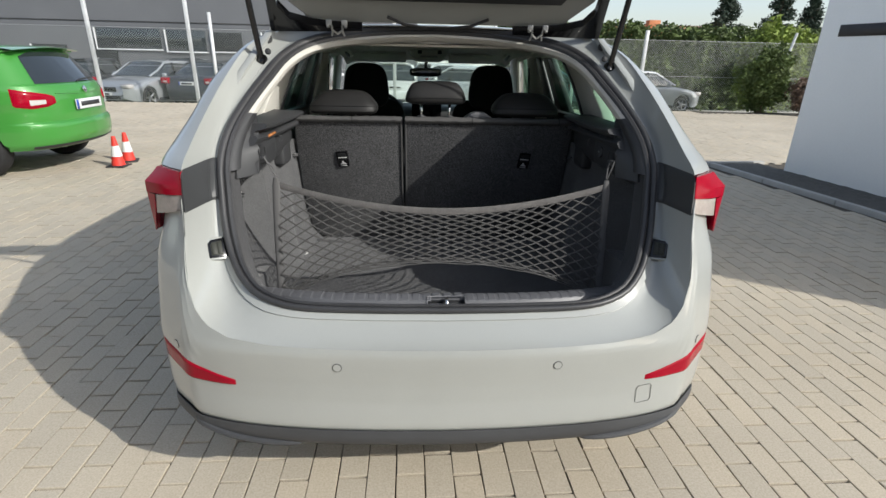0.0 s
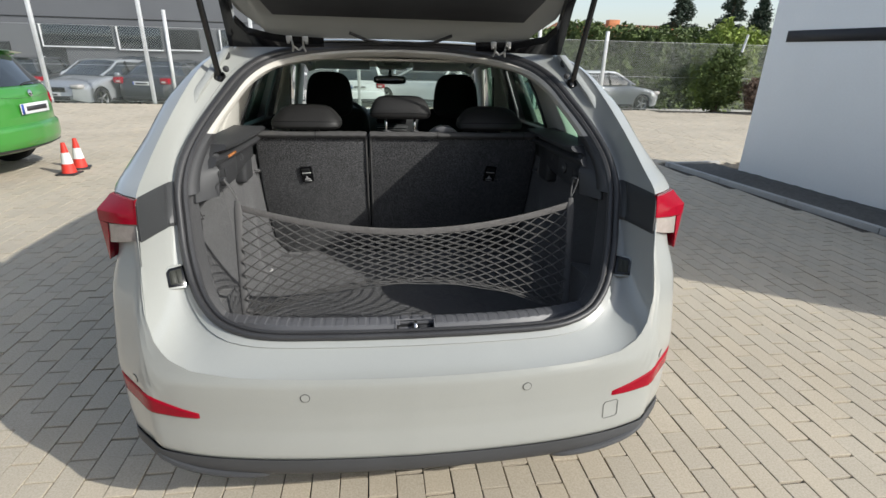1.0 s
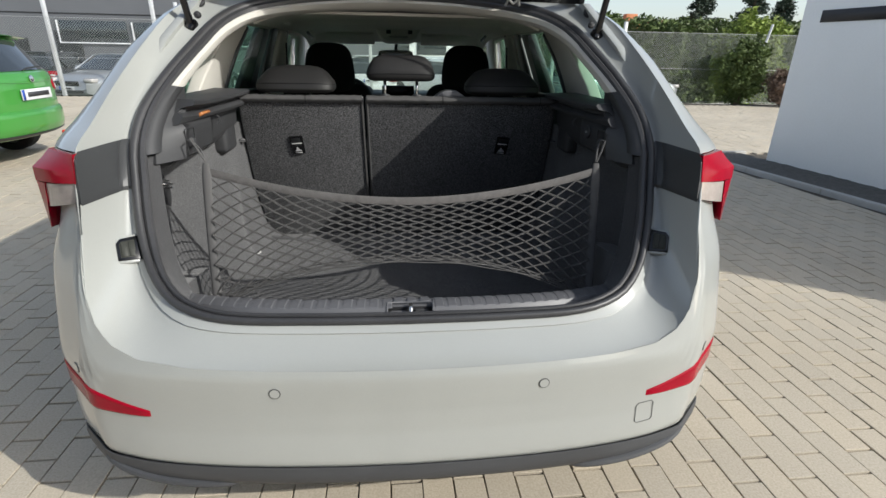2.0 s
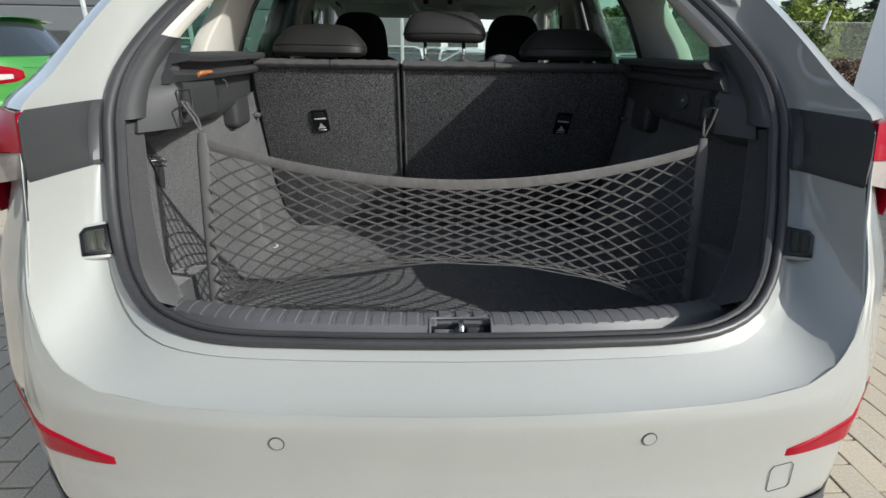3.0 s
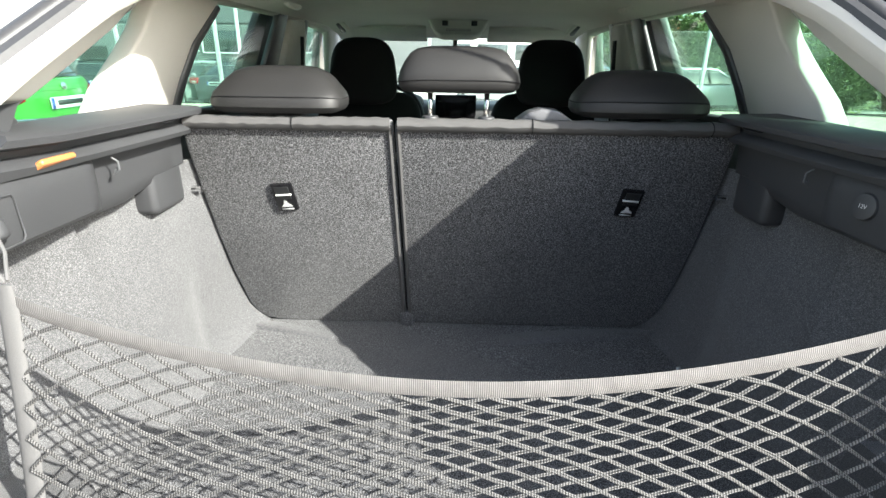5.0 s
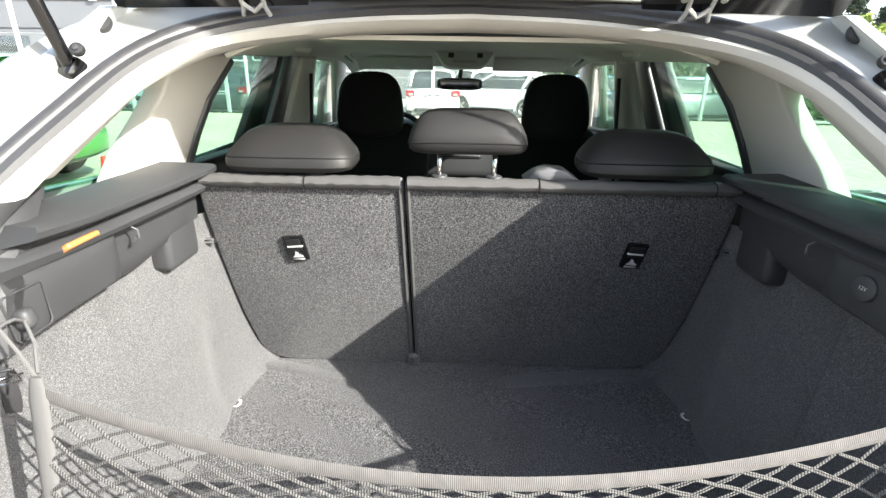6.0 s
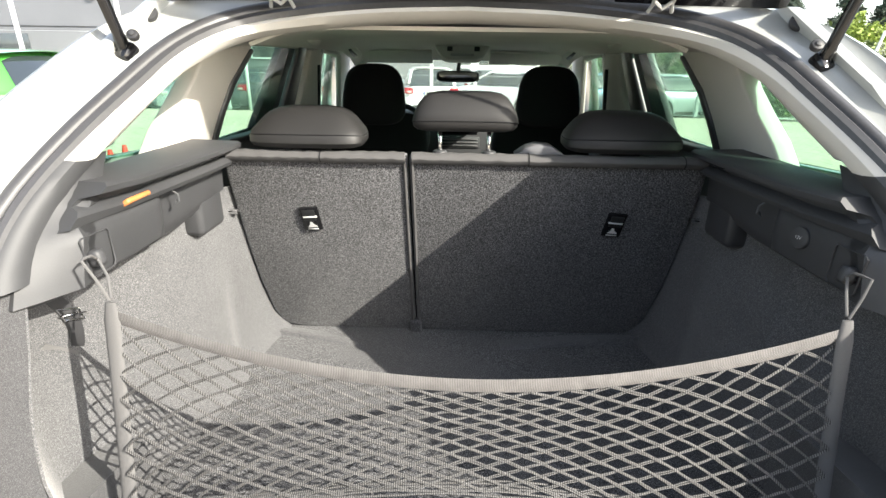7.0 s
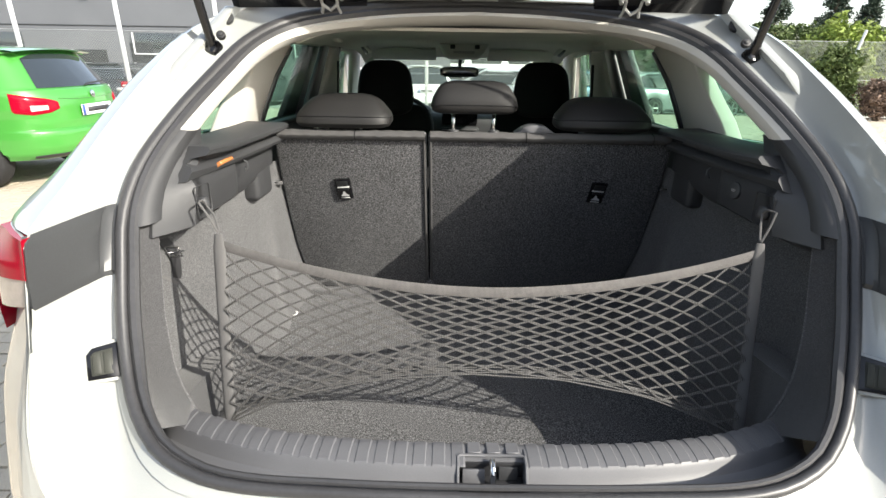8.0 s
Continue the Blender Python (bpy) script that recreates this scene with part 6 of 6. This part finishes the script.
hatch_tail(green_car, GREEN)
parked_car("silver saloon car behind the wire fence", SILVER, (-9.2, 18.0), 165, 4.65, 1.80, 1.46, "sedan")
parked_car("dark grey saloon car behind the wire fence", DARKCAR, (-7.3, 18.9), -8, 4.65, 1.80, 1.46, "sedan")
parked_car("dark estate car behind the wire fence", DARKCAR, (-11.9, 19.0), 10, 4.6, 1.80, 1.48, wagon=True)
parked_car("dark saloon car in the rear row", DARKCAR, (-10.5, 23.5), 60, 4.6, 1.80, 1.46, "sedan")
parked_car("silver estate car beside the hedge", SILVER, (8.0, 17.9), -80, 4.6, 1.80, 1.47, wagon=True)
parked_car("blue hatchback behind the wire fence", BLUECAR, (4.9, 18.9), -70, 4.2, 1.78, 1.46)
parked_car("white hatchback seen through the windscreen", WHITECAR, (-1.0, 19.2), 5, 4.2, 1.80, 1.55)
parked_car("white car in the row ahead", WHITECAR, (-3.9, 19.5), 8, 4.3, 1.80, 1.46)
parked_car("white estate car in the row ahead", WHITECAR, (2.0, 23.0), -60, 4.6, 1.80, 1.48, wagon=True)
parked_car("white hatchback turned in the row ahead", WHITECAR, (1.6, 19.0), 60, 4.2, 1.78, 1.46)


# ---- traffic cones ----
def traffic_cone(at):
    co = thing("traffic_cone", "red and white striped traffic cone on a flat base", "cone", "traffic cones")
    bm = box((0, 0, 0.015), (0.30, 0.30, 0.03), 0.012)
    part("cone_base", bm, RUBBER, co)
    def rad(z):
        return 0.108 - 0.160 * (z - 0.03) / 1.0
    for z0, z1, mt, nm in ((0.03, 0.18, CONEORANGE, "cone_body"), (0.18, 0.36, CONEWHITE, "white_sleeve"), (0.36, 0.52, CONEORANGE, "cone_top")):
        o = 0.002 if mt is CONEWHITE else 0.0
        part(nm, spin([(rad(z0) + o, z0), (rad((z0 + z1) / 2) + o, (z0 + z1) / 2), (rad(z1) + o, z1)], (0, 0, 0), (0, 0, 1), 24), mt, co)
    co.matrix_basis = pose(*at) @ Matrix.Scale(0.72, 4)
    return co


cone = traffic_cone((-3.82, 5.30, 0))
copy_thing(cone, pose(-3.86, 5.62, 0, 0, 0, 20))


# ---- buildings ----
def grey_hall():
    hall = thing("grey_hall", "dark grey clad industrial hall with strip windows", "building")
    part("wall", box((-19, 30.0, 4.0), (38, 8, 8.2), 0.03), GREYWALL, hall)
    for z in (2.95, 4.2, 5.6):
        part("cladding_joint", box((-19, 25.975, z), (38, 0.03, 0.03)), DARKWALL, hall)
    for x0, x1, z0, z1, mt in ((-15.5, -12.5, 1.72, 2.65, DARKGLASS), (-12.2, -10.35, 1.65, 2.62, DARKGLASS), (-10.0, -8.6, 1.68, 2.55, DARKWALL), (-7.6, -5.2, 1.7, 2.6, DARKGLASS), (-18.6, -17.0, 1.25, 1.85, DARKWALL), (-24, -21, 1.7, 2.6, DARKGLASS)):
        w = part("window", box(((x0 + x1) / 2, 25.98, (z0 + z1) / 2), (x1 - x0, 0.06, z1 - z0), 0.01), mt, hall)
        part("window_sill", box(((x0 + x1) / 2, 25.93, z0 - 0.03), (x1 - x0 + 0.1, 0.12, 0.06), 0.01), WHITEPLATE, w)
        part("window_jamb", box((x0 - 0.04, 25.94, (z0 + z1) / 2), (0.05, 0.10, z1 - z0), 0.01), WHITEPLATE, w)
    part("door", box((-15.2, 25.97, 1.1), (1.1, 0.06, 2.2), 0.01), DARKWALL, hall)
    part("wall_lamp", box((-17.4, 25.9, 4.3), (0.3, 0.2, 0.25), 0.03), WHITEPLATE, hall)
    hall.matrix_basis = pose(0, 0, YARD_Z + 0.06)


grey_hall()
pale = thing("pale_hall", "pale low building across the yard", "building", at=(0, 0, YARD_Z))
part("wall", box((4, 46, 2.0), (18, 6, 4.0), 0.03), PLASTER, pale)
for k in range(6):
    part("window", box((-3 + 3.0 * k, 42.97, 2.0), (2.4, 0.06, 1.2), 0.01), DARKGLASS, pale)
house_far = thing("brick_house", "orange house with a low roof behind the hedge", "house", at=(0, 0, YARD_Z))
part("wall", box((19.5, 43, 2.0), (9, 6, 4.0), 0.05), ORANGETILE, house_far)
part("roof", prism([Vector((14.5, 39.5, 4.0)), Vector((14.5, 46.5, 4.0)), Vector((14.5, 43, 4.5))], Vector((10, 0, 0))), ORANGETILE, house_far)
part("chimney", box((18.5, 41, 4.4), (0.9, 0.7, 0.6), 0.03), ORANGETILE, house_far)


# ---- plants ----
def leaves(spots, size, seed):
    """Many small folded leaves at the given spots."""
    rng = np.random.default_rng(seed)
    vs, fs = [], []
    for p in spots:
        a, t, r = rng.uniform(0, 2 * math.pi), rng.uniform(-0.9, 0.9), size * rng.uniform(0.6, 1.4)
        d = np.array((math.cos(a) * math.cos(t), math.sin(a) * math.cos(t), math.sin(t)))
        o = np.cross(d, rng.normal(size=3))
        o /= np.linalg.norm(o) + 1e-9
        b = len(vs)
        up = np.cross(o, d) * 0.25 * r
        vs += [p - d * r, p + o * r * 0.45 + up, p + d * r, p - o * r * 0.45 + up]
        fs += [(b, b + 1, b + 2), (b, b + 2, b + 3)]
    return vs, fs


def leaf_mesh(name, vs, fs, material, parent=None, label=""):
    me = bpy.data.meshes.new(name)
    me.from_pydata([tuple(v) for v in vs], [], fs)
    me.materials.append(material)
    ob = new(name, me)
    ob.parent = parent
    if label:
        tagged(ob, label)
    return ob


def hedge():
    rng = np.random.default_rng(5)
    spots = []
    for _ in range(52000):
        x = rng.uniform(3.0, 24)
        top = 3.02 + 0.35 * noise.noise(Vector((x * 0.7, 0, 3))) + 0.2 * noise.noise(Vector((x * 2.5, 0, 9)))
        z = top * rng.uniform(0, 1) ** 0.8
        y = 18.6 + 0.5 * noise.noise(Vector((x * 1.2, z * 1.2, 1))) + 0.35 * noise.noise(Vector((x * 3.5, z * 3.5, 4))) + rng.exponential(0.25)
        if z > top - 0.3:
            y += rng.uniform(0, 1.2)
        spots.append(np.array((x, y, z)))
    he = tagged(leaf_mesh("hedge", *leaves(spots, 0.10, 6), LEAF), "tall dense green hedge behind the wire fence", "hedge", kind="stuff")
    # dark sheet behind the leaves, its colour standing in for the shaded inside
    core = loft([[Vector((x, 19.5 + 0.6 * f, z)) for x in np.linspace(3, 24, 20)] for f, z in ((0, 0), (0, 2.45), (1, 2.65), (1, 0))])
    part("hedge_shade_core", core, NEEDLE, he)
    he.matrix_basis = pose(0, 0, YARD_Z)


hedge()


def bush(name, label, at, size, n, material, seed, leaf=0.06):
    rng = np.random.default_rng(seed)
    ob = thing(name, label, "shrub", at=at)
    spots = []
    while len(spots) < n:
        v = rng.normal(size=3)
        v /= np.linalg.norm(v)
        r = 0.62 + 0.30 * noise.noise(Vector(v * 2.2) + Vector((seed, 0, 0))) + 0.2 * noise.noise(Vector(v * 5) + Vector((0, seed, 0)))
        r += rng.uniform(-0.18, 0.12)
        p = np.array((v[0] * size[0], v[1] * size[1], v[2] * size[2])) * r
        p[2] += size[2] * 0.85
        if p[2] > 0.02:
            spots.append(p)
    leaf_mesh("crown", *leaves(spots, leaf, seed + 1), material, ob)
    bm = bmesh.new()
    for k in range(7):
        a = 2.4 * k
        tube([(0.05 * math.cos(a), 0.05 * math.sin(a), 0), (0.2 * size[0] * math.cos(a), 0.2 * size[1] * math.sin(a), size[2] * 0.6), (0.45 * size[0] * math.cos(a), 0.45 * size[1] * math.sin(a), size[2] * 1.2)], [0.03, 0.02, 0.008], 5, bm=bm)
    part("stems", bm, BARK, ob)


bush("green_bush", "tall feathery green bush at the fence", (10.15, 13.8, -0.03), (0.85, 0.7, 1.15), 9000, LEAF, 11)
bush("light_bush", "light green overhanging bush behind the fence", (11.3, 15.4, -0.26), (1.4, 1.0, 1.75), 12000, LEAFLIGHT, 21, 0.08)
bush("dry_shrub", "brown dry shrub beside the white wall", (11.0, 13.0, 0), (0.7, 0.6, 0.65), 3500, REDLEAF, 31, 0.05)


def spruce(at, height, spread, seed):
    rng = np.random.default_rng(seed)
    tr = thing("spruce_tree", "dark spruce tree rising behind the hedge", "tree", "spruce trees", at=at)
    part("trunk", tube([(0, 0, 0), (0.05, 0, height * 0.5), (0, 0, height)], [0.22, 0.13, 0.02], 8), BARK, tr)
    spots = []
    bm = bmesh.new()
    z = height * 0.12
    while z < height * 0.98:
        reach = spread * (1 - z / height) ** 0.8 + 0.1
        for k in range(7):
            a = rng.uniform(0, 2 * math.pi)
            L = reach * rng.uniform(0.65, 1.1)
            tip = np.array((L * math.cos(a), L * math.sin(a), z - 0.12 * L + 0.1))
            tube([(0, 0, z), tuple(tip * np.array((0.5, 0.5, 1))), tuple(tip)], [0.03, 0.02, 0.006], 4, bm=bm)
            for _ in range(int(26 + 40 * L)):
                f = rng.uniform(0.15, 1.0)
                p = np.array((0, 0, z)) * (1 - f) + tip * f
                spots.append(p + rng.normal(size=3) * np.array((0.12, 0.12, 0.10)) * (1.2 - 0.5 * f) - np.array((0, 0, 0.08)))
        z += height * 0.035
    tagged(part("limbs", bm, BARK, tr), kind="stuff")
    leaf_mesh("crown", *leaves(spots, 0.11, seed + 3), NEEDLE, tr)


for i, (x, y, hh, sp) in enumerate(((24.2, 41, 7.6, 2.6), (28.6, 41, 8.0, 2.4), (32.0, 42, 7.0, 2.3), (36.5, 43, 7.4, 2.4), (42, 44, 8, 2.8))):
    spruce((x, y, YARD_Z), hh, sp, 40 + i)


# ---- paving: blocks 0.1 x 0.2 m, long side away from the road ----
def block_mesh():
    bm = box((0, 0, -0.02), (0.0972, 0.1925, 0.04))
    top = [e for e in bm.edges if all(v.co.z > -0.001 for v in e.verts)]
    bmesh.ops.bevel(bm, geom=top, offset=0.0014, segments=1, affect="EDGES")
    bmesh.ops.delete(bm, geom=[f for f in bm.faces if f.normal.z < -0.5], context="FACES")
    me = bpy.data.meshes.new("block")
    bm.to_mesh(me)
    bm.free()
    me.materials.append(BLOCKS)
    return me


def paving():
    pv = thing("paving", "beige concrete block paving", "paving", kind="structure")
    block = block_mesh()
    bv = np.array([v.co[:] for v in block.vertices])
    bf = [tuple(p.vertices) for p in block.polygons]
    rng = np.random.default_rng(3)
    vs, fs, near = [], [], 0
    px, py = 0.1015, 0.2015
    turn = radians(1.0)
    c, s = math.cos(turn), math.sin(turn)
    for i in range(-110, 130):
        for j in range(-46, 72):
            u, v = i * px, j * py + (0.5 * py if i % 2 else 0.0)
            x, y = u * c - v * s, u * s + v * c
            if not (-10.5 < x < 13 and -8.6 < y < 13.75):
                continue
            if x > 4.08 + 0.14 * (5.13 - y) and y < 6.0 or x > 8 and y > 13.2:
                continue
            x, y = x + rng.normal(0, 0.0007), y + rng.normal(0, 0.0012)
            dz, tx, ty, tw = rng.normal(0, 0.0012), rng.normal(0, 0.004), rng.normal(0, 0.004), rng.normal(0, 0.006)
            if -2.35 < x < 2.35 and 0.02 < y < 1.26 and near < 300:
                ob = new("block", block)
                ob.parent = pv
                ob.matrix_basis = Matrix.Translation((x, y, dz)) @ Euler((tx, ty, turn + tw)).to_matrix().to_4x4()
                near += 1
                continue
            a = turn + tw
            ca, sa = math.cos(a), math.sin(a)
            q = np.empty_like(bv)
            q[:, 0] = bv[:, 0] * ca - bv[:, 1] * sa + x
            q[:, 1] = bv[:, 0] * sa + bv[:, 1] * ca + y
            q[:, 2] = bv[:, 2] + dz + bv[:, 0] * ty + bv[:, 1] * tx
            b = paving.count
            vs.append(q)
            fs += [tuple(k + b for k in f) for f in bf]
            paving.count += len(bv)
    me = bpy.data.meshes.new("far_blocks")
    me.from_pydata(np.concatenate(vs).tolist(), [], fs)
    me.materials.append(BLOCKS)
    ob = new("far_blocks", me)
    ob.parent = pv
    tagged(ob, kind="stuff")


paving.count = 0
paving()
